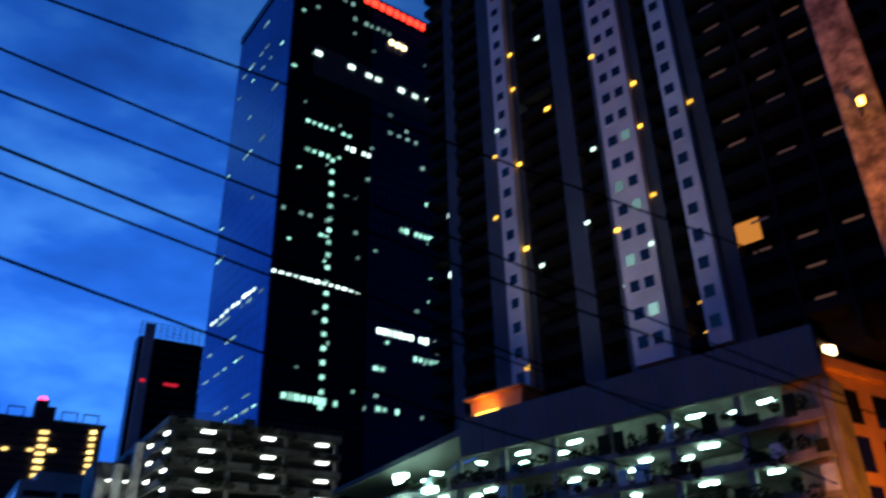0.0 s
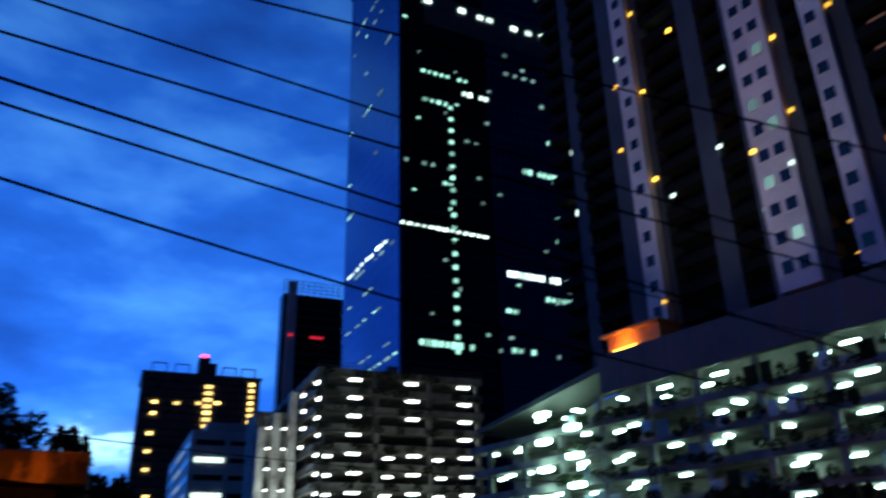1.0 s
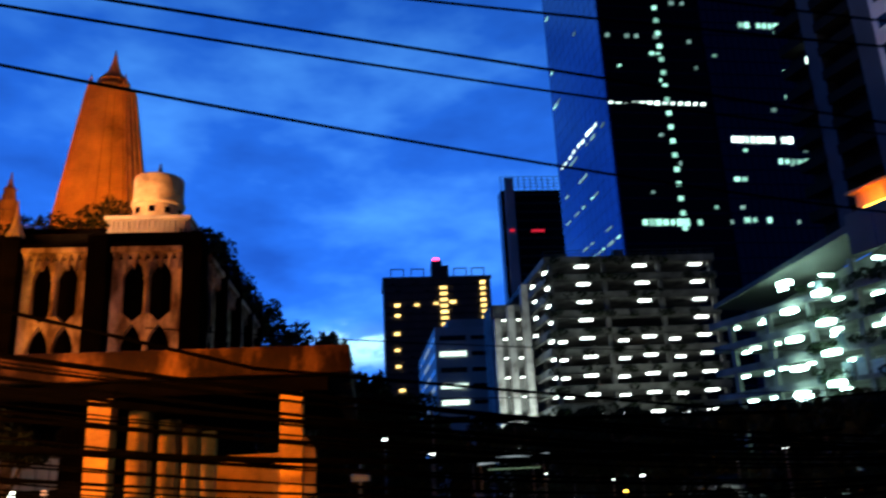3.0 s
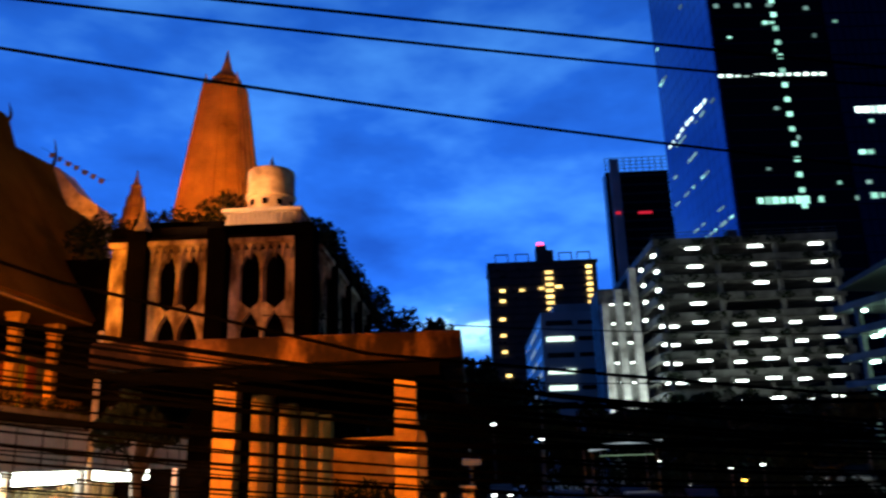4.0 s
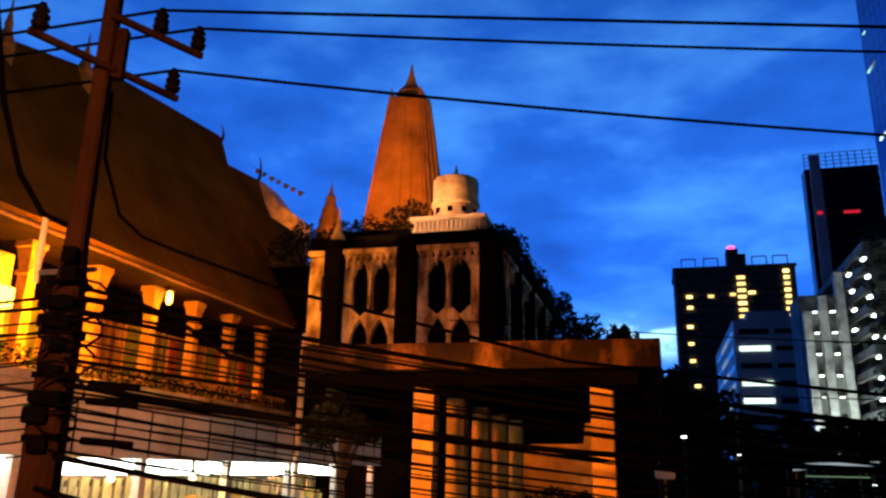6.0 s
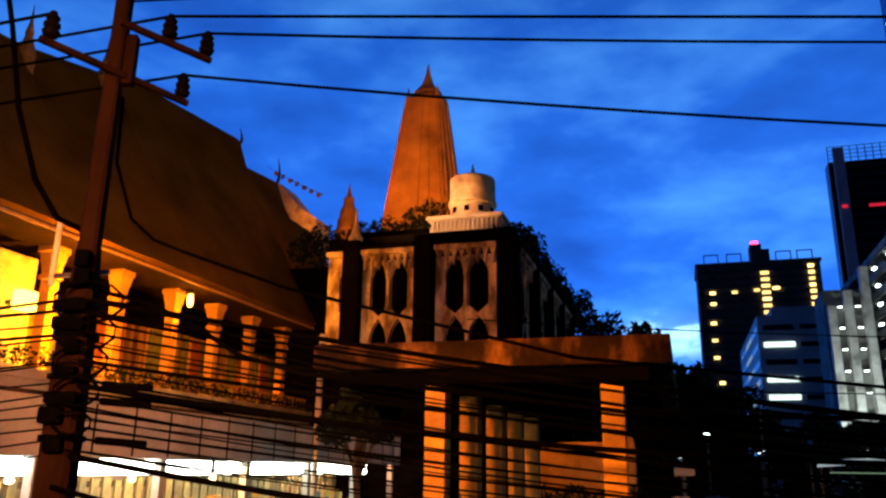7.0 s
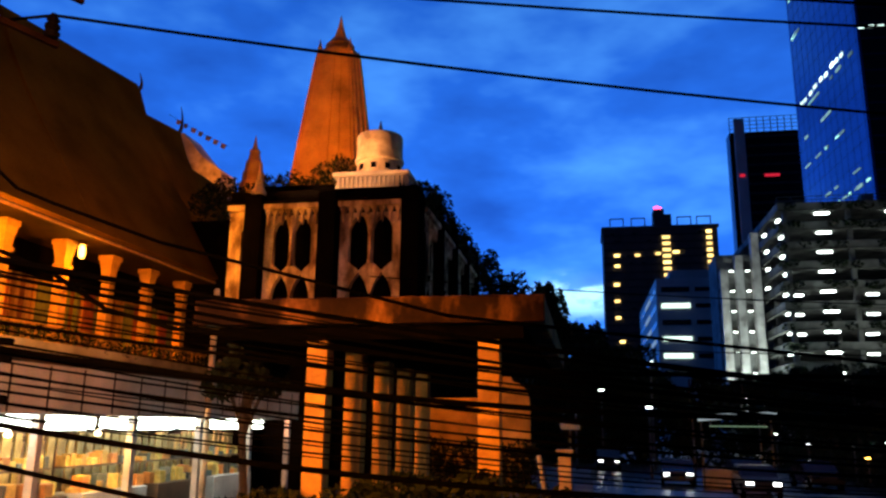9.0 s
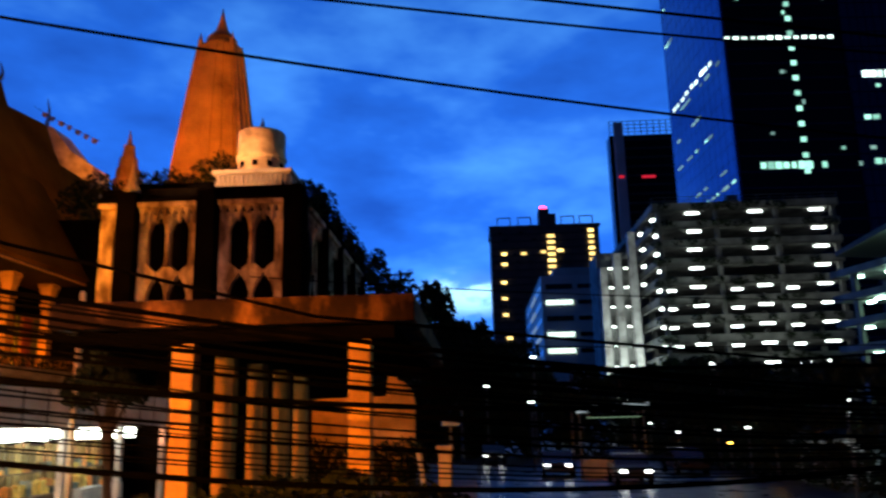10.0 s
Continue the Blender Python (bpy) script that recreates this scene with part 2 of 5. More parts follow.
def turned(profile, seg=20, x=0, y=0, flat=False):
    """A body of revolution from (radius, height) pairs."""
    bm = bmesh.new()
    rings = []
    for r, z in profile:
        rings.append([bm.verts.new((x + max(r, 0.001) * math.cos(2 * math.pi * (i + 0.5 * flat) / seg), y + max(r, 0.001) * math.sin(2 * math.pi * (i + 0.5 * flat) / seg), z)) for i in range(seg)])
    for a, b in zip(rings, rings[1:]):
        for i in range(seg):
            bm.faces.new((a[i], a[(i + 1) % seg], b[(i + 1) % seg], b[i]))
    bm.faces.new(rings[0][::-1])
    bm.faces.new(rings[-1])
    return bm


def prism(outline, y0, y1):
    """An outline of (x, z) pairs, drawn out along y."""
    bm = bmesh.new()
    a = [bm.verts.new((x, y0, z)) for x, z in outline]
    b = [bm.verts.new((x, y1, z)) for x, z in outline]
    n = len(a)
    bm.faces.new(a)
    bm.faces.new(b[::-1])
    for i in range(n):
        bm.faces.new((a[i], b[i], b[(i + 1) % n], a[(i + 1) % n]))
    bmesh.ops.recalc_face_normals(bm, faces=bm.faces[:])
    return bm


def mesh_of(name, bm, material, smooth=False):
    me = bpy.data.meshes.new(name)
    bm.to_mesh(me)
    bm.free()
    me.materials.append(material)
    if smooth:
        for p in me.polygons:
            p.use_smooth = True
    return me


def part(name, bm, material, parent=None, label="", smooth=False):
    """One mesh object under a thing or under a part."""
    ob = new(name, mesh_of(name, bm, material, smooth))
    ob.parent = parent
    return tagged(ob, label=label)


def piece(name, mesh, parent, x=0, y=0, z=0, turn=0, size=(1, 1, 1)):
    """One more object on a mesh that is shared by alike pieces."""
    ob = new(name, mesh)
    ob.parent = parent
    ob.matrix_local = Matrix.LocRotScale((x, y, z), Euler((0, 0, radians(turn))), size)
    return ob


def thing(name, label, category, x=0, y=0, z=0, turn=0, group="", kind=""):
    ob = new(name)
    ob.matrix_world = pose(x, y, z, 0, 0, turn)
    return tagged(ob, label, category, group, kind)


def tube(points, r, seg=6):
    """A round cable or rod along points."""
    bm = bmesh.new()
    rings = []
    pts = [Vector(p) for p in points]
    for i, p in enumerate(pts):
        d = (pts[min(i + 1, len(pts) - 1)] - pts[max(i - 1, 0)]).normalized()
        s = d.cross(Vector((0, 0, 1)))
        s = s.normalized() if s.length > 1e-3 else Vector((1, 0, 0))
        u = s.cross(d)
        rings.append([bm.verts.new(p + r * (math.cos(6.28319 * k / seg) * s + math.sin(6.28319 * k / seg) * u)) for k in range(seg)])
    for a, b in zip(rings, rings[1:]):
        for k in range(seg):
            bm.faces.new((a[k], a[(k + 1) % seg], b[(k + 1) % seg], b[k]))
    bm.faces.new(rings[0][::-1])
    bm.faces.new(rings[-1])
    return bm


def sagging(a, b, sag, n=14):
    a, b = Vector(a), Vector(b)
    return [a.lerp(b, i / n) - Vector((0, 0, 4 * sag * (i / n) * (1 - i / n))) for i in range(n + 1)]


# ---- ground ----
def build_ground():
    bm = bmesh.new()
    s = 1500
    v = [bm.verts.new(p) for p in ((-s, -s, GROUND), (s, -s, GROUND), (s, s, GROUND), (-s, s, GROUND))]
    bm.faces.new(v)
    ob = part("road", bm, ASPHALT)
    tagged(ob, "wet dark asphalt street that mirrors the dusk sky", "road", kind="structure")


# ---- far city ----
def build_glass_tower():
    """Tall office tower, clad in blue and black glass, floors lit here and there."""
    t = thing("office_tower", "tall blue and black glass office tower with scattered lit floors", "tower", 63.7, 175, GROUND, 3)
    h = 203.5 - GROUND
    part("core_block", boxes((0.4, 56.6, 0.4, 43.6, 0, h - 1)), BLACK_GLASS, t)
    part("side_glass", boxes((-0.2, 0.4, 0.0, 44, 0, h)), BLUE_GLASS, t, "blue mirror glass side wall")
    part("front_glass", boxes((29, 57, -0.3, 0.4, 0, h)), NAVY, t, "deep blue glass front bay")
    part("recessed_glass", boxes((0.4, 29, 0.0, 0.4, 0, h)), BLACK_GLASS, t, "black glass front bay")
    part("sky_lobby_band", boxes((8, 57.2, -0.5, -0.3, 161, 173)), DARK_CONCRETE, t, "brownish louvred band below the crown")
    part("roof_crown", boxes((-0.6, 57.4, -0.7, 44.2, h - 3.2, h - 0.1)), MULLION, t)
    floors = int(h / 3.9)
    line = mesh_of("spandrel", boxes((29.0, 57.0, -0.42, -0.30, -0.18, 0.18)), MULLION)
    side = mesh_of("side_spandrel", boxes((-0.24, -0.20, 0.0, 44.0, -0.05, 0.05)), MULLION)
    dark = mesh_of("dark_spandrel", boxes((0.4, 29.0, -0.10, 0.0, -0.2, 0.2)), MULLION)
    for i in range(1, floors):
        z = 3.9 * i
        piece("spandrel", line, t, z=z)
        piece("spandrel", side, t, z=z)
        piece("spandrel", dark, t, z=z)
    up = mesh_of("mullion", boxes((-0.08, 0.08, -0.42, -0.3, 0, h)), MULLION)
    for i in range(15):
        piece("mullion", up, t, x=29 + 2 * i)
    ups = mesh_of("side_mullion", boxes((-0.24, -0.2, -0.04, 0.04, 0, h)), MULLION)
    for i in range(12):
        piece("mullion", ups, t, y=1 + 3.8 * i)
    win = {m: mesh_of("window_pane", boxes((-0.75, 0.75, -0.50, -0.44, -0.75, 0.75)), m) for m in (ROOM_GREEN, ROOM_WHITE, ROOM_COOL)}
    # the stair, one small lit window to a floor
    for i in range(20):
        piece("window", win[ROOM_GREEN], t, x=16.2, y=0.3, z=58.5 + 3.9 * i, size=(0.9, 1, 0.85))
    # lit floors: height, from, to, step, kind
    for z, a, b, st, m, hh in ((91, 0.8, 28, 2.1, ROOM_WHITE, 0.55), (81, 33, 56.5, 1.75, ROOM_WHITE, 1.25), (75, 45, 53.5, 1.8, ROOM_GREEN, 1.1), (115, 40.5, 56.5, 1.7, ROOM_GREEN, 1.2),
                              (142, 7.5, 23, 2.0, ROOM_GREEN, 0.9), (132, 8, 15, 2.2, ROOM_GREEN, 0.9), (137.5, 21, 29, 1.9, ROOM_WHITE, 1.0), (58.5, 6, 21, 1.8, ROOM_GREEN, 1.2),
                              (110.5, 2, 16, 2.7, ROOM_COOL, 0.8), (70, 32, 36, 2.0, ROOM_GREEN, 0.9), (59, 33, 41, 2.0, ROOM_GREEN, 1.0), (140, 46, 54, 2.4, ROOM_COOL, 1.0), (149, 36, 46, 3.3, ROOM_COOL, 0.8),
                              (190, 22, 36, 2.2, ROOM_COOL, 1.2), (196, 12, 22, 3.0, ROOM_COOL, 0.9), (127, 50, 57, 2.2, ROOM_GREEN, 1.0)):
        x = a
        while x < b:
            if rnd.random() < 0.86:
                piece("window", win[m], t, x=x, y=0.32 if x < 29 else 0.0, z=z + 1.5, size=(rnd.uniform(0.7, 1.1), 1, hh * rnd.uniform(0.75, 1.05)))
            x += st
    for i in range(46):
        piece("window", win[ROOM_COOL if i % 3 else ROOM_GREEN], t, x=rnd.uniform(1, 56), y=0.02, z=60 + 3.9 * rnd.randrange(34), size=(rnd.uniform(0.4, 1.0), 1, rnd.uniform(0.35, 0.8)))
    for x in (9.2, 21.0, 27.5, 31, 40, 45.5, 51):
        piece("window", win[ROOM_WHITE], t, x=x, y=-0.3, z=169.6 + rnd.uniform(-0.4, 0.4), size=(1.5, 1, 1.1))
    for x in (36, 38.5, 41):
        piece("window", mesh_of("window_pane", boxes((-0.75, 0.75, -0.5, -0.44, -0.9, 0.9)), WARM_LAMP), t, x=x, y=-0.3, z=188)
    wl = {m: mesh_of("side_pane", boxes((-0.36, -0.31, -1.1, 1.1, -0.6, 0.6)), m) for m in (ROOM_WHITE, ROOM_GREEN, ROOM_COOL)}
    for y in (9.5, 12.5, 15.5, 20, 23.5, 28, 31.5, 36, 39):
        piece("window", wl[ROOM_WHITE], t, y=y, z=90.6 + rnd.uniform(-0.3, 0.3), size=(1, rnd.uniform(0.7, 1.1), 0.8))
    for i in range(60):
        z = 57 + 3.9 * rnd.choice((0, 0, 1, 4, 6, 8, 14, 17, 22, 26, 30, 32, 35))
        piece("window", wl[ROOM_COOL if i % 4 else ROOM_GREEN], t, y=rnd.uniform(2, 42), z=z, size=(1, rnd.uniform(0.6, 1.9), rnd.uniform(0.3, 0.7)))
    sign = part("roof_sign", boxes((24, 56, -0.9, -0.7, 199.6, 203.4)), MULLION, t, "dark backing of a red lit roof sign")
    x = 25
    while x < 55:
        wd = rnd.uniform(1.8, 2.6)
        piece("sign_bar", mesh_of("sign_bar", slab(0, wd, -1.25, -0.9, 200.2, 203.0, 0.3), SIGN_RED), sign, x=x)
        x += wd + 0.7


FIN_WHITE = mat("white_fin_paint", (0.80, 0.78, 0.76), 0.8, var=0.15, scale=0.1, fine=2)


def build_far_towers():
    d = thing("dark_tower", "distant dark office tower with a pale corner fin", "tower", 64, 330, GROUND)
    h = 132 - GROUND
    part("shaft", boxes((0, 28, 0, 7, 0, h - 7)), BLACK_GLASS, d)
    part("crown_screen", boxes(*[(0.2 + 2.8 * k, 0.5 + 2.8 * k, 0, 0.3, h - 7, h) for k in range(10)], *[(0.2, 28, 0.05, 0.25, h - 7 + 1.7 * k, h - 6.8 + 1.7 * k) for k in range(5)]), CONDO_GREY, d, "open latticed roof screen")
    part("corner_fin", slab(2.0, 6.2, -1.2, 0.0, 0, h - 1, 0.2), FIN_WHITE, d, "pale vertical concrete fin")
    part("lower_wing", boxes((26, 40, 2, 24, 0, 104 - GROUND)), BLACK_GLASS, d)
    band = mesh_of("spandrel", boxes((6.3, 28, -0.25, 0, -0.5, 0.5)), CONDO_GREY)
    for i in range(22):
        piece("spandrel", band, d, z=h - 9 - 4.2 * i)
    wn = mesh_of("window_pane", boxes((-1, 1, -0.4, -0.3, -0.6, 0.6)), lit("red_lamp_window", (0.8, 0.02, 0.05), 0.8))
    for x in (4.0, 14, 16, 18):
        piece("window", wn, d, x=x, y=-1.0 if x < 6.3 else 0, z=107)

    a = thing("apartment_block", "far dark apartment block with yellow stair lights and roof frames", "building", 9.6, 330, GROUND)
    h = 84 - GROUND
    part("wall", boxes((0, 47, 0, 26, 0, h), (-0.6, 47.6, -0.6, 26, h, h + 1.2)), DARK_CONCRETE, a)
    part("stair_head", boxes((22, 29, 3, 12, h, h + 7), (21.5, 26, 2, 10, h, h + 9)), DARK_CONCRETE, a)
    part("beacon", turned(((0.1, h + 9), (1.5, h + 9.2), (1.5, h + 10.4), (0.2, h + 10.8)), 10, 23.5, 4), BEACON, a, "red aircraft beacon")
    fr = mesh_of("roof_frame", boxes((-3, -2.6, 0, 0.4, 0, 4.5), (2.6, 3, 0, 0.4, 0, 4.5), (-3, 3, 0, 0.4, 4.1, 4.5)), DARK_CONCRETE)
    for x in (6, 15, 34, 42):
        piece("roof_frame", fr, a, x=x, y=2, z=h + 1)
    band = mesh_of("floor_band", boxes((0, 47, -0.4, 0, -0.35, 0.35)), CONDO_GREY)
    for i in range(25):
        piece("floor_band", band, a, z=6 + 3.2 * i)
    wy = mesh_of("window_pane", boxes((-1.2, 1.2, -0.7, -0.5, -0.7, 0.7)), lit("yellow_stair_light", (1.0, 0.66, 0.20), 3.0, piece=0.4))
    for i in range(9):
        piece("window", wy, a, x=26, z=80 - 2.7 * i - GROUND, size=(1.3, 1, 0.9))
    for i in range(8):
        piece("window", wy, a, x=43.4, z=82 - 2.6 * i - GROUND, size=(0.9, 1, 0.9))
    for x, z in ((5.5, 72.5), (14, 72.5), (22.5, 73), (29.5, 73.5), (5, 60), (5, 53), (5.2, 46), (18, 32), (19, 25), (5.5, 22), (6.5, 36), (30, 73.5), (5.5, 68)):
        piece("window", wy, a, x=x, z=z - GROUND, size=(0.9, 1, 0.8))
    for i in range(46):
        piece("window", mesh_dark(), a, x=rnd.uniform(2, 45), z=8 + 3.2 * rnd.randrange(24) + 1.6, size=(1, 1, 1))

    # unseen block added to shut out the sky below the far crowns
    r = thing("sky_gap_block", "added near-black block closing the sky gaps behind the street-end trees", "building", -24, 86, GROUND)
    part("wall", boxes((0, 26.5, 0, 12, 0, 9.6)), BLACK_STONE_AND_SHADE, r)
    part("parapet", slab(-0.2, 26.7, -0.2, 0.4, 9.6, 10.2, 0.05), BLACK_STONE_AND_SHADE, r)
    shut = mesh_of("shutter", boxes((-1.3, 1.3, -0.12, 0.0, 0, 2.0)), DARK_CONCRETE)
    for k in range(6):
        for z in (3.4, 6.6):
            piece("shutter", shut, r, x=2 + 4 * k, z=z)

    w = thing("white_office_block", "long white office block with ribbon windows partly lit", "building", 17, 180, GROUND)
    h = 34.8 - GROUND
    part("wall", boxes((0, 13.2, 0, 56, 0, h)), FIN_WHITE, w)
    part("roof_plant", boxes((3.5, 12.5, 4, 14, h, h + 2.6)), CONDO_WHITE, w)
    rib = mesh_of("ribbon_window", boxes((1.0, 7.2, -0.12, 0.0, -0.6, 0.6)), PANE)
    ribr = mesh_of("ribbon_window", boxes((8.4, 12.6, -0.12, 0.0, -0.5, 0.5)), PANE)
    ribs = mesh_of("side_ribbon_window", boxes((-0.12, 0.0, 1.0, 54, -0.7, 0.7)), PANE)
    on = mesh_of("ribbon_window", boxes((1.0, 7.2, -0.2, -0.1, -0.55, 0.55)), lit("ribbon_light", (0.72, 1.0, 0.88), 2.0))
    ons = mesh_of("side_ribbon_window", boxes((-0.2, -0.1, 0, 16, -0.55, 0.55)), lit("side_ribbon_light", (0.35, 0.55, 0.75), 0.45))
    for i in range(8):
        z = h - 2.6 - 3.75 * i
        piece("window", rib, w, z=z)
        piece("window", ribr, w, z=z)
        piece("window", ribs, w, z=z)
        if i in (1, 3, 4):
            piece("window", on, w, z=z)
        piece("window", ons, w, y=rnd.uniform(2, 20), z=z)


DARK_PANE = []


def mesh_dark():
    if not DARK_PANE:
        DARK_PANE.append(mesh_of("window_pane", boxes((-0.8, 0.8, -0.12, 0.0, -0.7, 0.7)), PANE))
    return DARK_PANE[0]


def build_car_park():
    """Open car park: slabs with parapets, columns, and rows of lamps under each floor."""
    c = thing("multi_storey_car_park", "open concrete multi-storey car park with rows of white lamps", "car park", 27.4, 110, GROUND)
    top, pitch, wd, dp = 31.2 - GROUND, 2.75, 26.6, 52
    part("back_wall", boxes((2, wd, 17, 17.4, 0, top)), CONCRETE, c)
    lampm = mesh_of("lamp", slab(-0.95, 0.95, -0.2, 0.2, -0.20, 0.06, 0.06), LAMP_WHITE)
    slabm = mesh_of("floor_slab", boxes((0, wd, 0, 17, -0.14, 0.14), (0, 7, 17, dp, -0.14, 0.14)), CONCRETE)
    par = mesh_of("parapet", boxes((0, wd, 0.0, 0.22, -0.14, 0.95), (-0.0, 0.22, 0.22, dp, -0.14, 0.95)), CONCRETE)
    col = mesh_of("column", slab(-0.3, 0.3, -0.3, 0.3, 0, top, 0.03), CONCRETE)
    n = 11
    for i in range(n + 1):
        z = top - pitch * i
        piece("floor_slab", slabm, c, z=z)
        piece("parapet", par, c, z=z)
        if i < n:
            for k, x in enumerate((6.1, 15.4, 24.2)):
                if i == 3 and k == 1:
                    continue
                piece("lamp", lampm, c, x=x + rnd.uniform(-0.15, 0.15), y=1.6, z=z - 0.22)
                if i > 3:
                    piece("lamp", lampm, c, x=x - 3.2 + rnd.uniform(-0.4, 0.4), y=4.6, z=z - 0.22, size=(0.8, 1, 1))
            piece("lamp", lampm, c, x=1.2, y=4.0 + rnd.uniform(-1, 1.5), z=z - 0.22, turn=90, size=(0.7, 1, 1))
            if i < 4:
                piece("lamp", lampm, c, x=1.2, y=14.0 + rnd.uniform(-1, 1.5), z=z - 0.22, turn=90, size=(0.6, 1, 1))
    for x in (1.0, 9.2, 17.8, 26.0):
        for y in (0.6, 9):
            piece("column", col, c, x=x, y=y)
    for y in (20, 30, 40, 51):
        piece("column", col, c, x=0.8, y=y)
    part("roof_room", boxes((11.5, 13.0, 1.5, 3.0, top, top + 2.3), (1.5, 19, 4, 11, top, top + 1.9)), CONCRETE, c)
    part("roof_rail", boxes((0, wd, 0.1, 0.16, top + 1.3, top + 1.38), (0, wd, 0.1, 0.16, top + 1.8, top + 1.88), *[(1.9 * k, 1.9 * k + 0.07, 0.1, 0.16, top + 0.14, top + 1.88) for k in range(15)]), IRON, c)

    s = thing("lit_stair_tower", "stair tower with three white floodlit vertical fins", "stair tower", 20.4, 118, GROUND)
    part("core", boxes((0, 6.4, 1.5, 9, 0, 27 - GROUND)), CONCRETE, s)
    for x, z in ((0.8, 24.5), (3.0, 26.6), (5.4, 30.0)):
        part("fin", slab(x - 0.55, x + 0.55, 0, 1.5, 4.0, z - GROUND, 0.06), PLASTER, s, "white plaster fin")
    floorm = mesh_of("landing", boxes((0, 6.2, 0.9, 1.5, -0.12, 0.12)), CONCRETE)
    for i in range(8):
        piece("landing", floorm, s, z=5 + 3 * i)
    lm = mesh_of("lamp", slab(-0.4, 0.4, -0.1, 0.1, -0.06, 0.06, 0.02), LAMP_WHITE)
    for i in range(8):
        piece("lamp", lm, s, x=1.9, y=0.4, z=4.8 + 3 * i, size=(0.7, 1, 1))
        piece("lamp", lm, s, x=4.2, y=0.4, z=4.8 + 3 * i, size=(0.7, 1, 1))
    # added fill spot lightens the parapet fronts; no such lamp is known
    spot("car_park_front_fill", (40.0, 96.0, 9.0), (40.5, 110, 21), 4200, colour=(0.86, 1.0, 0.88), cone=110, blend=0.9)
    spot("stair_tower_flood", (23.0, 108, 1), (23.4, 118.5, 17), 17000, colour=COLD, cone=90)


# ---- condominium on its lit parking podium ----
FACE = (46.1, 64.4, -76.9)


def build_podium():
    p = thing("parking_podium", "parking podium with open decks full of cold white lamps", "car park", FACE[0], FACE[1], GROUND, FACE[2])
    g = -GROUND
    part("fascia", slab(-1.0, 35, -0.3, 0.4, 19.3 + g, 23.2 + g, 0.06), FASCIA, p, "plain grey upper fascia")
    part("roof", boxes((-1, 35, 0.4, 24, 22.2 + g, 22.5 + g)), FASCIA, p)
    part("back_wall", boxes((-1, 35, 6.6, 7.0, 0, 21.9 + g)), CONCRETE, p)
    part("ramp_back_wall", prism([(-23, 0), (-1, 0), (-1, 21.5 + g), (-23, 18.2 + g)], 6.6, 7.0), CONCRETE, p)
    part("end_wall", boxes((34.4, 35, 0.4, 11, 0, 19.3 + g)), CONCRETE, p)
    part("ramp_roof", prism([(-1.0, 22.3 + g), (-21.5, 19.0 + g), (-21.5, 18.5 + g), (-1.0, 21.6 + g)], -0.2, 6.6), FASCIA, p, "sloping grey ramp roof")
    seam = mesh_of("panel_joint", boxes((-0.03, 0.03, -0.315, -0.29, 19.4 + g, 23.1 + g)), MULLION)
    for i in range(12):
        piece("panel_joint", seam, p, x=2 + 2.8 * i)
    deck = mesh_of("deck", boxes((-23, 34.4, 0.0, 11, -0.15, 0.15), (-23, 34.4, -0.05, 0.1, 0.15, 0.55)), CONCRETE)
    col = mesh_of("column", slab(-0.28, 0.28, -0.28, 0.28, 0, 19.3 + g, 0.03), CONCRETE)
    lampm = mesh_of("lamp", slab(-0.55, 0.55, -0.18, 0.18, -0.12, 0.05, 0.03), DECK_LAMP)
    for i in range(6):
        z = 19.2 - 2.75 * i + g
        if i:
            piece("deck", deck, p, z=z)
        for k in range(8):
            x = -12 + 5.9 * k + rnd.uniform(-0.5, 0.5) + (1.2 if i % 2 else 0)
            if rnd.random() < 0.84:
                piece("lamp", lampm, p, x=x, y=1.2 + rnd.uniform(0, 1.0), z=z - 0.32, turn=rnd.choice((0, 0, 90)), size=(rnd.uniform(0.8, 1.4), 1, 1))
            if rnd.random() < 0.6:
                piece("lamp", lampm, p, x=x + 2.8, y=4.2 + rnd.uniform(-1, 1.0), z=z - 0.32, size=(1, 1, 1))
    for k in range(10):
        piece("column", col, p, x=-20 + 6 * k, y=0.6, size=(1, 1, 0.88 if k < 3 else 1))
    # glazed panels and screens that hang between the decks
    scr = [mesh_of("screen", boxes((0, 1.5, -0.12, -0.06, 0.2, 2.1)), m) for m in (mat("pale_screen", (0.45, 0.52, 0.48), 0.4, scale=1, fine=8), mat("dark_screen", (0.05, 0.07, 0.06), 0.4, scale=1, fine=8), LEAF)]
    for i in range(1, 6):
        for k in range(26):
            if rnd.random() < 0.55:
                piece("screen", rnd.choice(scr), p, x=-8 + 1.65 * k, z=19.2 - 2.75 * i + g + 0.1, size=(rnd.uniform(0.6, 1.0), 1, rnd.uniform(0.35, 1)))
    # bright stairwell between the two car parks
    for i in range(5):
        for x, y in ((-9.6, -0.5), (-5.2, -0.5)):
            piece("lamp", lampm, p, x=x, y=y, z=18.8 - 2.9 * i + g - (2.0 if x > -6 else 0), size=(1.3, 2.4, 2.6))
    for i in range(1, 6):
        for x in (-21, -17.5, -14.5):
            piece("lamp", lampm, p, x=x + rnd.uniform(-0.6, 0.6), y=1.4 + rnd.uniform(0, 2), z=19.2 - 2.75 * i + g - 0.32)
    y = thing("yellow_lit_kiosk", "small yellow lit penthouse room on the podium edge", "kiosk", FACE[0], FACE[1], GROUND, FACE[2])
    part("wall", boxes((-0.4, 6.4, 0.9, 5, 22.5 + g, 25.2 + g)), ORANGE_WALL, y)
    part("eave", slab(-1.0, 6.8, 0.3, 5.2, 25.2 + g, 25.5 + g, 0.05), ORANGE_WALL, y)
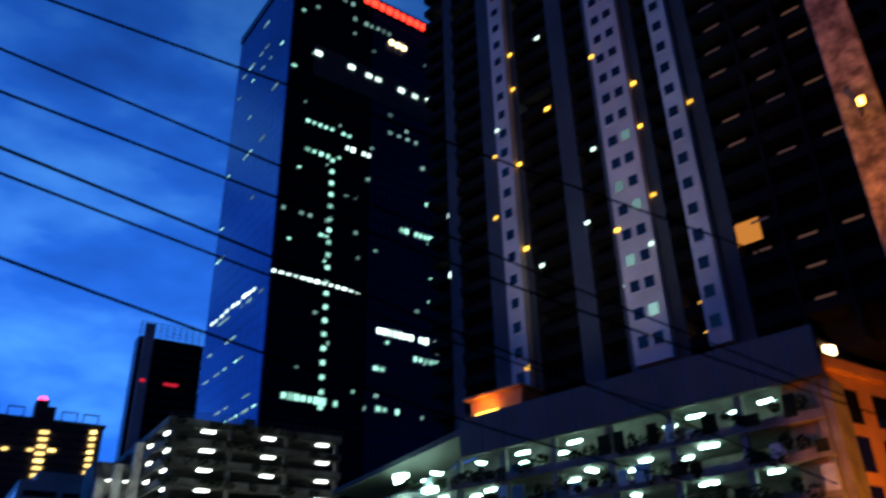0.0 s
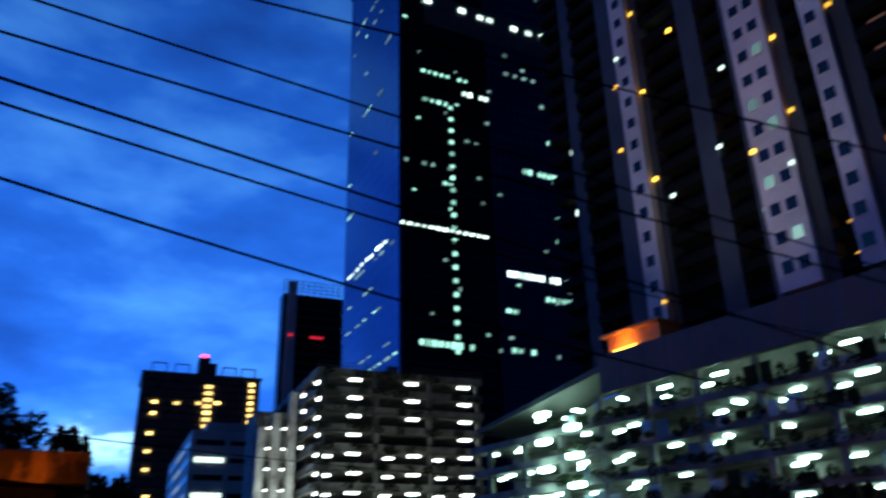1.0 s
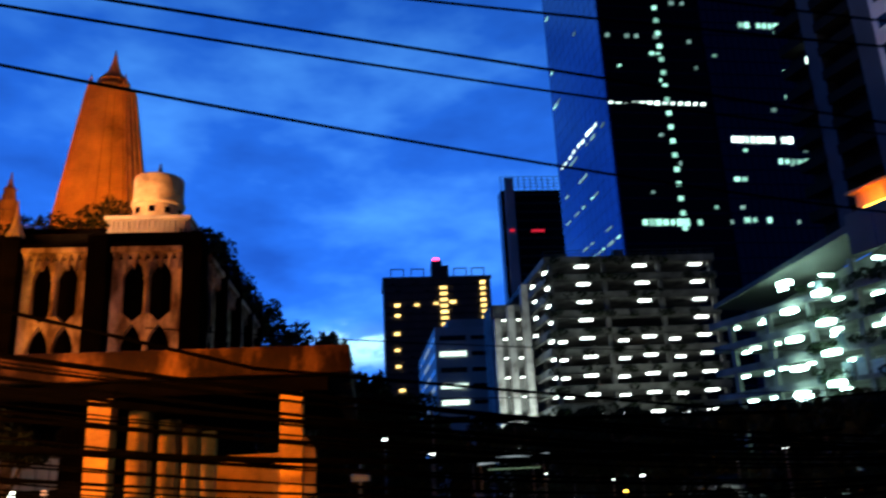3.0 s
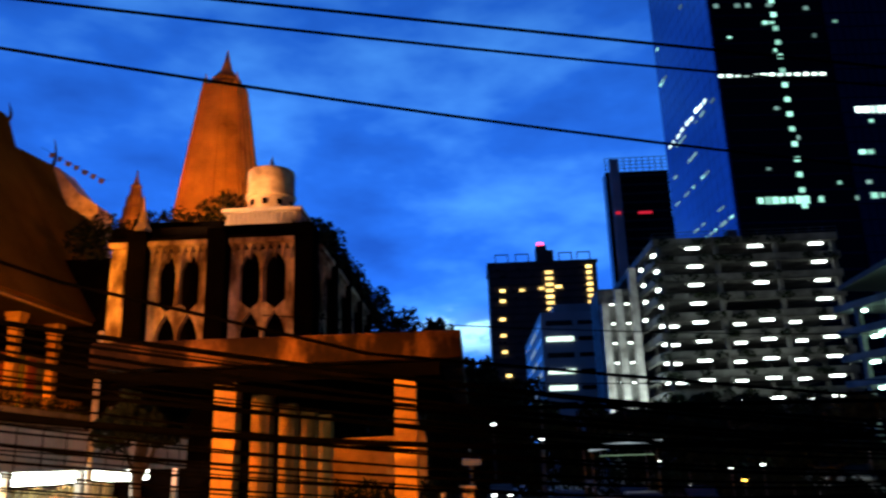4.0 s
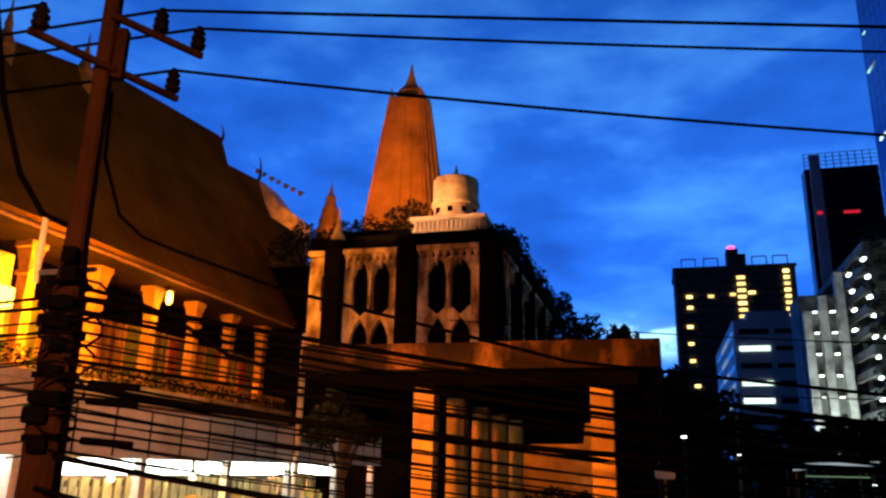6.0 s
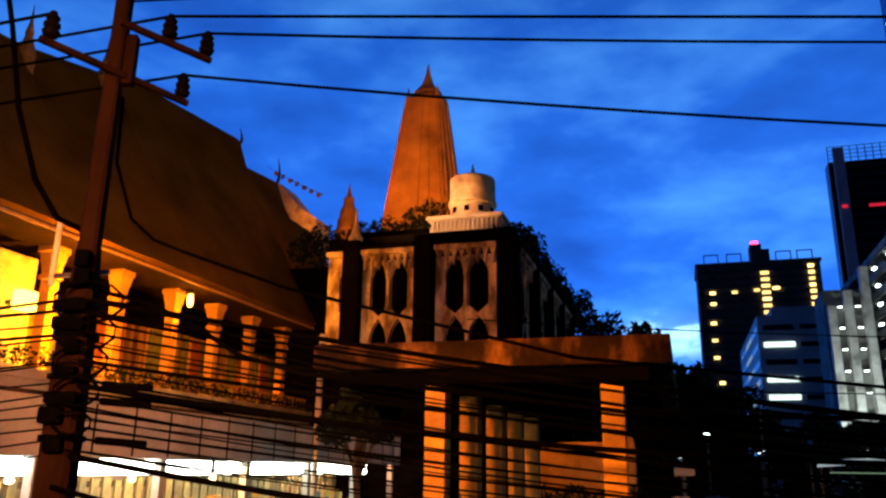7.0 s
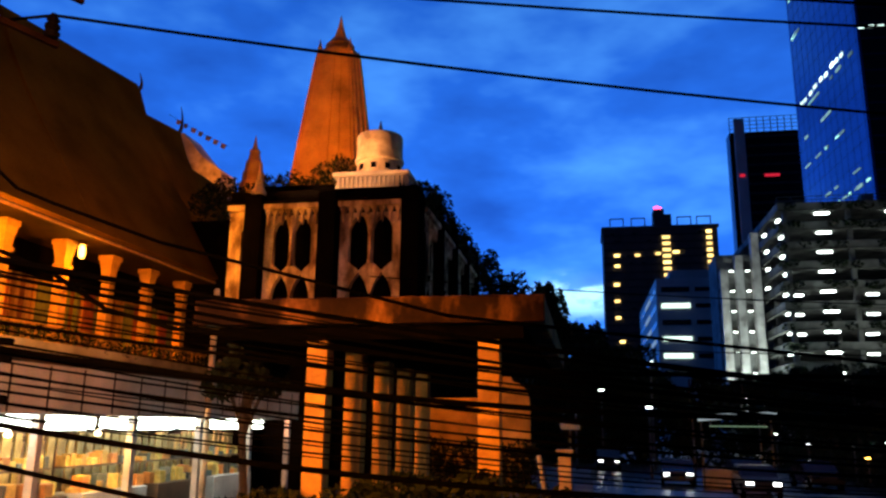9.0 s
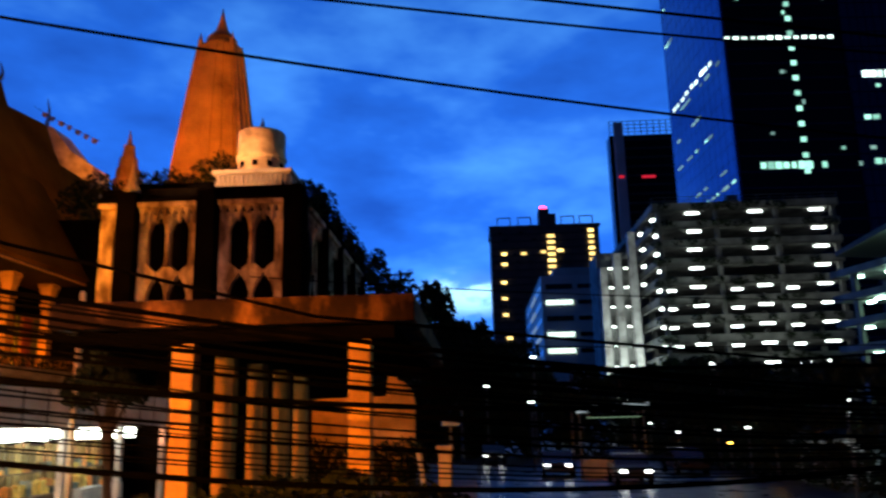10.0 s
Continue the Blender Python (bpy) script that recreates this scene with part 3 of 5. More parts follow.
    part("lamp", slab(0.5, 3.4, 0.6, 0.9, 23.2 + g, 23.6 + g, 0.05), SODIUM_LAMP, y)
    glow("kiosk_light", Matrix.LocRotScale((FACE[0], FACE[1], 0), Euler((0, 0, radians(FACE[2]))), None) @ Vector((2.0, 0.0, 24.2)), 260)


def build_condo():
    c = thing("condominium_tower", "high grey and white condominium with dark balconies and few lit rooms", "tower", FACE[0], FACE[1], GROUND, FACE[2])
    g = -GROUND
    base, pitch, n = 25.6 + g, 2.83, 36
    h = base + pitch * n
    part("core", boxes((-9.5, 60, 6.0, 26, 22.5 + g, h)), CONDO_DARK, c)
    for x0, x1, y0, m in ((3.7, 6.0, 3.0, CONDO_WHITE), (18.2, 22.1, 3.0, CONDO_WHITE), (25.6, 27.7, 3.0, CONDO_WHITE)):
        part("white_bay", slab(x0, x1, y0, 6.0, base - 0.8, h, 0.04), m, c, "grey-white rendered bay")
    for x0, x1, y0 in ((0.6, 2.9, 4.2), (6.0, 6.9, 4.0), (11.9, 14.2, 4.2), (17.2, 18.2, 4.0), (22.1, 23.3, 4.0), (27.7, 29.4, 4.0), (-6, -4.2, 4.5)):
        part("grey_pier", boxes((x0, x1, y0, 6.0, 22.5 + g, h)), CONDO_GREY, c, "blue-grey rendered pier")
    one = mesh_of("window", boxes((-0.52, 0.52, -0.02, 0.03, -0.62, 0.62)), PANE)
    hood = mesh_of("sill", boxes((-0.6, 0.6, -0.14, 0.0, -0.72, -0.62)), CONDO_WHITE)
    lights = {m: mesh_of("lit_window", boxes((-0.5, 0.5, -0.05, -0.02, -0.6, 0.6)), m) for m in (ROOM_AMBER, ROOM_COOL, ROOM_WHITE)}
    for i in range(n):
        z = base + pitch * i + 1.3
        for x in (4.85, 19.35, 20.95, 26.5):
            piece("window", one, c, x=x, y=2.98, z=z)
            piece("sill", hood, c, x=x, y=2.99, z=z)
            if rnd.random() < 0.10:
                piece("window", lights[ROOM_COOL], c, x=x, y=2.96, z=z)
    slabm = {}
    for x0, x1 in ((6.9, 11.9), (14.2, 17.2), (-4.2, 0.6), (-9.5, -6.0), (23.3, 25.6), (2.9, 3.7)):
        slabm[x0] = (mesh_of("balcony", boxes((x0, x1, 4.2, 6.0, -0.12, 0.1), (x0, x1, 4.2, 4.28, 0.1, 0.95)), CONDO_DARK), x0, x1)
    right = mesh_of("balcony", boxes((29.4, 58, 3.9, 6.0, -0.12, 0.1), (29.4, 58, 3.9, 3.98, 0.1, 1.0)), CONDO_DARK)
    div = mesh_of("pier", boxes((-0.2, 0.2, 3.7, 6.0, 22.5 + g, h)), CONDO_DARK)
    for x in (33.5, 37.5, 41.5, 46, 51):
        piece("pier", div, c, x=x)
    for i in range(n):
        z = base + pitch * i
        for k in slabm:
            piece("balcony", slabm[k][0], c, z=z)
            if rnd.random() < 0.10:
                x0, x1 = slabm[k][1:]
                piece("window", lights[ROOM_AMBER if rnd.random() < 0.7 else ROOM_WHITE], c, x=rnd.uniform(x0 + 0.5, x1 - 0.5), y=5.9, z=z + 1.35, size=(rnd.uniform(0.8, 1.3), 1, rnd.uniform(0.6, 1.2)))
        piece("balcony", right, c, z=z)
    big = mesh_of("lit_window", boxes((-1.1, 1.1, -0.05, -0.02, -1.1, 1.1)), lit("orange_curtained_room", (1.0, 0.34, 0.008), 0.6))
    piece("window", big, c, x=30.7, y=3.88, z=34.4 + g)
    wl = mesh_of("wall_lamp", slab(-0.3, 0.3, -0.16, 0.0, -0.2, 0.2, 0.05), lit("balcony_lamp", (1.0, 0.52, 0.05), 3.2, piece=0.6))
    ww = mesh_of("wall_lamp", slab(-0.28, 0.28, -0.16, 0.0, -0.2, 0.2, 0.05), lit("cool_balcony_lamp", (0.7, 1.0, 0.88), 1.6, piece=0.6))
    for x, fl in ((6.3, 5), (6.3, 9), (6.2, 13), (6.2, 15), (4.0, 11), (18.3, 12), (22.2, 8), (22.3, 10), (22.4, 5), (18.0, 2), (14.5, 5), (18.4, 4), (28, 8), (10.6, 15), (11, 11), (16, 20), (21.9, 22), (8.2, 4), (2.2, 7), (2.6, 10), (24, 19), (5.9, 0), (11.4, 18), (21.8, 3), (6.8, 20), (16.4, 8)):
        piece("wall_lamp", wl if rnd.random() < 0.75 else ww, c, x=x, y=2.99 if 18 < x < 22.1 or 3.7 < x < 6 or 25.6 < x < 27.7 else 3.95, z=base + pitch * fl + 2.2)
    faint = mesh_of("lit_window", boxes((-0.8, 0.8, -0.05, -0.02, -0.12, 0.12)), lit("faint_amber_blind", (1.0, 0.42, 0.05), 0.05, piece=0.8))
    for i in range(n - 10):
        for x in (31.5, 35.5, 39.5):
            if rnd.random() < 0.6:
                piece("window", faint, c, x=x + rnd.uniform(-0.4, 0.4), y=3.86, z=base + pitch * i + 1.0)


def build_right_edge():
    o = thing("orange_lit_house", "orange floodlit corner building with dark openings", "building", 54.4, 31.2, GROUND)
    g = -GROUND
    part("wall", boxes((0, 30, 0, 3, 0, 20.2 + g)), ORANGE_WALL, o)
    part("cornice", slab(-0.5, 30, -0.5, 3.2, 20.2 + g, 21.2 + g, 0.08), ORANGE_WALL, o)
    op = mesh_of("opening", boxes((0, 3.4, -0.06, 0.02, 0, 2.6)), PANE)
    for i in range(5):
        for k in range(5):
            piece("opening", op, o, x=1.6 + 5.4 * k, z=16.4 - 3.6 * i + g)
    lamp = thing("floodlight", "bright white floodlight on the roof edge", "lamp", 57.0, 31.4, 21.4)
    part("housing", slab(-0.9, 0.9, -0.3, 0.4, 0.15, 1.1, 0.1), IRON, lamp)
    part("glass", slab(-0.8, 0.8, -0.42, -0.3, 0.25, 1.0, 0.05), WARM_LAMP, lamp)
    part("bracket", boxes((-0.1, 0.1, -0.1, 0.1, -0.3, 0.2)), IRON, lamp)
    q = thing("concrete_pylon", "tall concrete pylon lit orange by a street lamp", "pylon", 24.0, 9.7, GROUND, 20)
    part("shaft", slab(-0.62, 0.62, -0.62, 0.62, 0, 32, 0.08), mat("mottled_pylon_concrete", (0.32, 0.27, 0.24), 0.85, var=0.45, scale=2.2, fine=9, stain=(0.13, 0.10, 0.09)), q)
    part("lamp_arm", tube(((-0.6, 0, 18.7), (-1.15, -0.1, 18.9)), 0.05), IRON, q)
    part("lamp", slab(-1.4, -1.05, -0.2, 0.0, 18.8, 18.94, 0.04), SODIUM_LAMP, q)


# ---- temple ----
def build_hall():
    h = thing("temple_hall", "temple hall with steep brown tiled roof and lit colonnade", "temple")
    # roof: from the eave up a concave slope to a rising ridge
    def slope(y0, y1, r0, r1, drop, name):
        bm = bmesh.new()
        n, rows = 10, 12
        prof = [(-30.0, 1.0), (-29.2, 0.84), (-28.0, 0.66), (-26.5, 0.46), (-25.0, 0.28), (-23.6, 0.11), (-22.7, 0.0)]
        grid = []
        for j in range(rows + 1):
            f = j / rows
            y = y0 + (y1 - y0) * f
            top = r0 + (r1 - r0) * f
            grid.append([bm.verts.new((x, y, 10.55 + drop + (top - 10.55 - drop) * k)) for x, k in prof])
        for a, b in zip(grid, grid[1:]):
            for i in range(len(prof) - 1):
                bm.faces.new((a[i], a[i + 1], b[i + 1], b[i]))
        bmesh.ops.recalc_face_normals(bm, faces=bm.faces[:])
        bmesh.ops.solidify(bm, geom=bm.faces[:], thickness=0.25)
        return part(name, bm, ROOF_TILE, h, smooth=False)
    slope(12, 26.8, 19.6, 21.3, 0.0, "roof")
    slope(26.8, 33.0, 21.4, 22.8, 0.0, "roof")
    slope(33.0, 46.2, 23.3, 24.6, 0.0, "roof")
    slope(46.2, 52.0, 22.9, 23.5, -0.15, "roof")
    # lower skirt roof past the second gable, its verge drawn back to the eave
    sk = bmesh.new()
    low = ((-28.6, 20.4, 56.0), (-27.6, 18.4, 55.8), (-26.2, 15.9, 55.0), (-24.6, 13.4, 53.8), (-23.4, 11.7, 53.0), (-22.7, 10.6, 52.6))
    ra, rb = ([sk.verts.new((x, y, z - 0.1)) for x, z, y in [(p[0], p[1], 51.8 if k == 0 else p[2]) for p in low]] for k in (0, 1))
    for i in range(len(low) - 1):
        sk.faces.new((ra[i], ra[i + 1], rb[i + 1], rb[i]))
    bmesh.ops.recalc_face_normals(sk, faces=sk.faces[:])
    bmesh.ops.solidify(sk, geom=sk.faces[:], thickness=0.25)
    part("skirt_roof", sk, ROOF_TILE, h)
    part("far_gable", prism([(-30, 23.2), (-29.2, 21.0), (-28.0, 18.9), (-26.5, 16.4), (-22.9, 10.4), (-37, 10.4)], 51.7, 51.95), ROOF_TILE, h)
    part("eave_board", boxes((-22.9, -22.7, 12, 52.5, 10.38, 10.62)), TEAK, h, "dark teak eave board")
    part("eave_trim", boxes((-22.7, -22.66, 12, 52.5, 10.36, 10.46)), GILT, h, "thin gilded eave line")
    # board colour is near-black to paint in the shade under the roof
    part("soffit", boxes((-27, -22.9, 12, 52.4, 10.34, 10.5)), mat("shade_black_boards", (0.02, 0.010, 0.006), 0.9, var=0.4, scale=1, fine=12), h)
    part("ridge_cap", tube(((-30, 12, 19.75), (-30, 26.8, 21.5), (-30, 32.9, 22.95), (-30, 33.1, 23.45), (-30, 46.1, 24.75)), 0.16), ROOF_TILE, h)
    for y, z, s in ((46.0, 24.5, 1.7), (51.9, 23.3, 2.8)):
        fin = bmesh.new()
        pts = []
        for i in range(9):
            f = i / 8
            pts.append((Vector((-30, y + 0.55 * math.sin(f * 3.1) + 0.35 * f, z - 0.3 + s * f)), 0.20 * (1 - f) ** 0.8 + 0.015))
        rings = [[fin.verts.new(p + r * Vector((math.cos(k * 1.0472), math.sin(k * 1.0472), 0))) for k in range(6)] for p, r in pts]
        for a, b in zip(rings, rings[1:]):
            for k in range(6):
                fin.faces.new((a[k], a[(k + 1) % 6], b[(k + 1) % 6], b[k]))
        part("finial", fin, GILT if y < 40 else TEAK, h, "curved roof finial")
    # tall flame finials on the nearer roof tiers
    for y, z, top in ((26.7, 20.9, 23.9), (32.0, 22.3, 25.0)):
        k = top - z
        part("flame_finial", turned(((0.70, z - 1.6), (0.60, z - 0.8), (0.42, z), (0.48, z + 0.15), (0.26, z + 0.3 * k), (0.17, z + 0.4 * k), (0.22, z + 0.44 * k), (0.09, z + 0.65 * k), (0.01, top)), 8, -29.7, y), HALL_COLUMN, h, "orange-lit flame finial on the ridge")
    part("terrace", boxes((-40, -22.6, 12, 56, GROUND, 4.6)), PLASTER, h)
    part("terrace_edge", slab(-23.1, -22.4, 12, 56, 4.6, 5.0, 0.05), PLASTER, h)
    part("wall", boxes((-37, -26.6, 14, 51.6, 4.6, 10.4)), HALL_WALL, h)
    ys = [16.9, 21.0, 25.15, 29.3, 33.4, 37.2, 41.0, 45.0, 48.9, 52.2]
    for y in ys:
        col = turned(((0.62, 4.6), (0.62, 5.2), (0.50, 5.25), (0.36, 5.4), (0.34, 8.9), (0.46, 8.95), (0.46, 9.1), (0.36, 9.15), (0.40, 9.5), (0.54, 10.05), (0.62, 10.1), (0.62, 10.34)), 4, -24.5, y, flat=True)
        part("column", col, HALL_COLUMN, h, "ochre column with flaring stepped capital")
    # dark strip put where the wall top lies in the eave's shade
    part("soffit_shade_strip", boxes((-26.45, -26.3, 14, 51.6, 8.7, 10.3)), BLACK_STONE_AND_SHADE, h, "near-black strip painting in the shade below the soffit")
    for i, y in enumerate(ys[:-1]):
        st = ys[i + 1] - y
        w = part("window", boxes((-26.62, -26.5, y + 0.22 * st, y + 0.78 * st, 5.3, 8.7)), GILT, h, "gilded window surround")
        for k, m in enumerate((RED_PANEL if i % 2 else GREEN_PANEL, GREEN_PANEL if i % 3 else RED_PANEL)):
            a = y + st * (0.25 + 0.255 * k)
            part("shutter", boxes((-26.5, -26.42, a, a + 0.235 * st, 5.4, 8.55)), m, w, "painted shutter")
        for k in (0.1, 0.88):
            part("wall_pilaster", slab(-26.62, -26.4, y + k * st - 0.14, y + k * st + 0.14, 4.9, 8.7, 0.03), GREEN_PANEL if (i + int(k * 2)) % 2 else HALL_COLUMN, h, "narrow painted wall pilaster")
    rail = mesh_of("baluster", turned(((0.07, 5.0), (0.05, 5.15), (0.1, 5.35), (0.05, 5.55), (0.07, 5.7)), 8), HALL_COLUMN)
    for k in range(58):
        piece("baluster", rail, h, x=-23.0, y=24.2 + 0.5 * k)
    part("handrail", slab(-23.12, -22.88, 24, 53.2, 5.7, 5.8, 0.02), HALL_COLUMN, h)
    l = thing("hanging_lantern", "small amber lantern hung under the hall eave", "lamp", -23.6, 33.5, 9.55)
    part("glass", turned(((0.07, -0.1), (0.15, 0.05), (0.15, 0.35), (0.1, 0.55)), 8), SODIUM_LAMP, l)
    part("cap", turned(((0.28, 0.55), (0.12, 0.75), (0.02, 0.8)), 8), TEAK, l)
    part("hanger", tube(((0, 0, 0.75), (0, 0, 0.85)), 0.02), IRON, l)
    b = thing("lit_porch_wall", "porch wall blazing under a yellow lamp", "porch", -24, 22.3, 4.6)
    part("wall", slab(-2.5, -0.4, -8, 2.0, 0, 5.0, 0.06), CREAM, b)
    part("lamp", slab(0.2, 0.7, 0.4, 1.2, 2.6, 3.4, 0.1), lit("sodium_flood_glass", (1.0, 0.62, 0.08), 7), b)
    part("lamp_bracket", boxes((-0.45, 0.25, 0.7, 0.9, 2.9, 3.05)), IRON, b)


def gothic_bay(parent, x0, x1, mtl):
    """White plaster tracery between buttresses: two lancets over two pointed arches."""
    w = x1 - x0
    c1, c2, hw = x0 + 0.315 * w, x0 + 0.685 * w, 0.165 * w
    def gap(z):
        for a, b, va, vb in ((7.0, 7.9, 1, 1), (7.9, 8.4, 1, 0.7), (8.4, 8.9, 0.7, 0.0), (8.9, 9.0, 0, 0), (9.0, 9.45, 0, 1), (9.45, 11.1, 1, 1), (11.1, 11.45, 1, 0.72), (11.45, 11.7, 0.72, 0.36), (11.7, 11.85, 0.36, 0.0), (11.85, 12.2, 0, 0)):
            if a <= z <= b:
                return hw * (va + (vb - va) * (z - a) / (b - a))
        return 0
    zs = [7.0, 7.9, 8.4, 8.9, 9.0, 9.45, 11.1, 11.45, 11.7, 11.85, 11.95]
    for l, r in ((None, c1), (c1, c2), (c2, None)):
        left = [(x0 if l is None else l + gap(z) + (0.015 if gap(z) == 0 else 0), z) for z in zs]
        right = [(x1 if r is None else r - gap(z), z) for z in zs]
        part("pilaster", prism(left + right[::-1], 0, 0.35), mtl, parent, "plaster tracery pier")
    # corbel table: scalloped brackets under a thin string course
    for k in range(8):
        x = x0 + w * (k + 0.5) / 8
        part("corbel", prism([(x - 0.15, 12.2), (x + 0.15, 12.2), (x + 0.13, 12.05), (x + 0.06, 11.9), (x + 0.05, 11.55), (x, 11.42), (x - 0.05, 11.55), (x - 0.06, 11.9), (x - 0.13, 12.05)], -0.26, 0.0), mtl, parent)
    part("string_course", slab(x0, x1, -0.45, 0.0, 12.2, 12.46, 0.04), mtl, parent)
    # slim colonnette with a flaring head between the lancets
    cx = 0.5 * (c1 + c2)
    part("colonnette", turned(((0.16, 9.3), (0.13, 9.45), (0.10, 9.6), (0.10, 10.9), (0.16, 11.0), (0.12, 11.1), (0.26, 11.5), (0.34, 11.72)), 10, cx, -0.08), mtl, parent)
    for c in (c1, c2):
        part("sill", slab(c - hw, c + hw, -0.1, 0.2, 7.0, 7.12, 0.02), mtl, parent)


def build_gothic():
    g = thing("monastery_block", "blackened plaster monastery block with pointed tracery windows", "building", 0, 36, 0)
    # near-black core paints in the shade behind the tracery openings
    part("core", boxes((-17.1, -7.4, 0.8, 21, GROUND, 12.2)), BLACK_STONE_AND_SHADE, g)
    bays = ((-15.15, -12.25), (-11.2, -8.0))
    for a, b in bays:
        gothic_bay(g, a, b, TRACERY)
    for x in (-15.65, -11.75, -7.5):
        part("buttress", slab(x - 0.46, x + 0.46, -0.55, 0.8, GROUND, 13.0, 0.05), BLACK_STONE_AND_SHADE, g, "black buttress")
        part("pinnacle", turned(((0.36, 13.0), (0.42, 13.2), (0.25, 13.5), (0.10, 14.2), (0.01, 15.0)), 8, x, 0), CREAM, g) if x < -15 else None
    part("pilaster", prism([(-17.1, 7.6), (-16.35, 7.6), (-16.2, 9.0), (-16.45, 9.4), (-16.45, 11.1), (-16.05, 11.8), (-16.0, 12.2), (-17.1, 12.2)], 0, 0.35), TRACERY, g, "plaster tracery pier")
    part("pilaster", slab(-15.15, -14.75, 0.0, 0.35, 4.6, 7.0, 0.03), TRACERY, g, "plaster tracery pier")
    part("string_course", slab(-17.1, -16.1, -0.45, 0.0, 12.2, 12.46, 0.04), TRACERY, g)
    part("cornice", slab(-17.2, -7.2, -0.35, 1.0, 12.46, 12.7, 0.05), BLACK_STONE_AND_SHADE, g)
    part("parapet", slab(-17.2, -7.3, 0.1, 20, 12.7, 13.3, 0.05), BLACK_STONE_AND_SHADE, g)
    part("roof_wall", slab(-17.0, -12.4, 2.2, 9, 13.3, 14.25, 0.05), BLACK_STONE_AND_SHADE, g, "near-black attic wall")
    part("plinth", slab(-17.1, -7.3, -0.3, 0.8, 6.0, 7.0, 0.05), BLACK_STONE_AND_SHADE, g)
    s = thing("monastery_side_wall", "darkened side wall with narrow pale window piers", "wall", -7.4, 36, 0, 90)
    for k in range(4):
        gothic_bay(s, 1.2 + 4.8 * k, 4.9 + 4.8 * k, TRACERY)
        part("buttress", slab(5.1 + 4.8 * k, 5.8 + 4.8 * k, -0.5, 0.1, 6, 13.0 - 0.1 * k, 0.05), BLACK_STONE_AND_SHADE, s)
        part("pinnacle", turned(((0.22, 13.0), (0.25, 13.3), (0.18, 14.2), (0.05, 14.4)), 6, 5.45 + 4.8 * k, -0.2), BLACK_STONE_AND_SHADE, s)
    # small house and round tank on the roof
    t = thing("roof_shrine", "white stepped roof shrine with a round drum", "shrine", -10.25, 39.6, -0.42)
    part("base", prism([(-2.5, 13.2), (2.35, 13.2), (2.1, 14.2), (1.95, 15.0), (-1.75, 15.0), (-2.1, 14.0)], -1.6, 2.2), PLASTER, t)
    bal = mesh_of("baluster", slab(-0.06, 0.06, -0.06, 0.06, 0, 0.8, 0.02), PLASTER)
    for k in range(15):
        piece("baluster", bal, t, x=-1.75 + 0.25 * k, y=-1.7, z=14.1)
    part("coping", slab(-2.1, 2.1, -1.85, 2.3, 14.95, 15.15, 0.04), PLASTER, t)
    part("drum", turned(((1.38, 15.1), (1.38, 15.2), (1.32, 15.25), (1.22, 16.1), (1.34, 16.15), (1.36, 16.3)), 28), CREAM, t, smooth=False)
    for a in (200, 235, 270, 305, 340):
        part("vent", slab(-0.14, 0.14, -0.05, 0.05, -0.16, 0.16, 0.04), BLACK_STONE_AND_SHADE, t).matrix_local = pose(1.28 * math.cos(radians(a)), 1.28 * math.sin(radians(a)), 15.7, 0, 0, a + 90)
    part("tank", turned(((1.22, 16.3), (1.27, 16.36), (1.27, 17.62), (1.22, 17.72), (0.6, 17.82), (0.05, 17.85)), 32), CREAM, t, smooth=True)
    part("finial", turned(((0.12, 17.85), (0.05, 18.1), (0.12, 18.25), (0.02, 18.7)), 8), IRON, t)


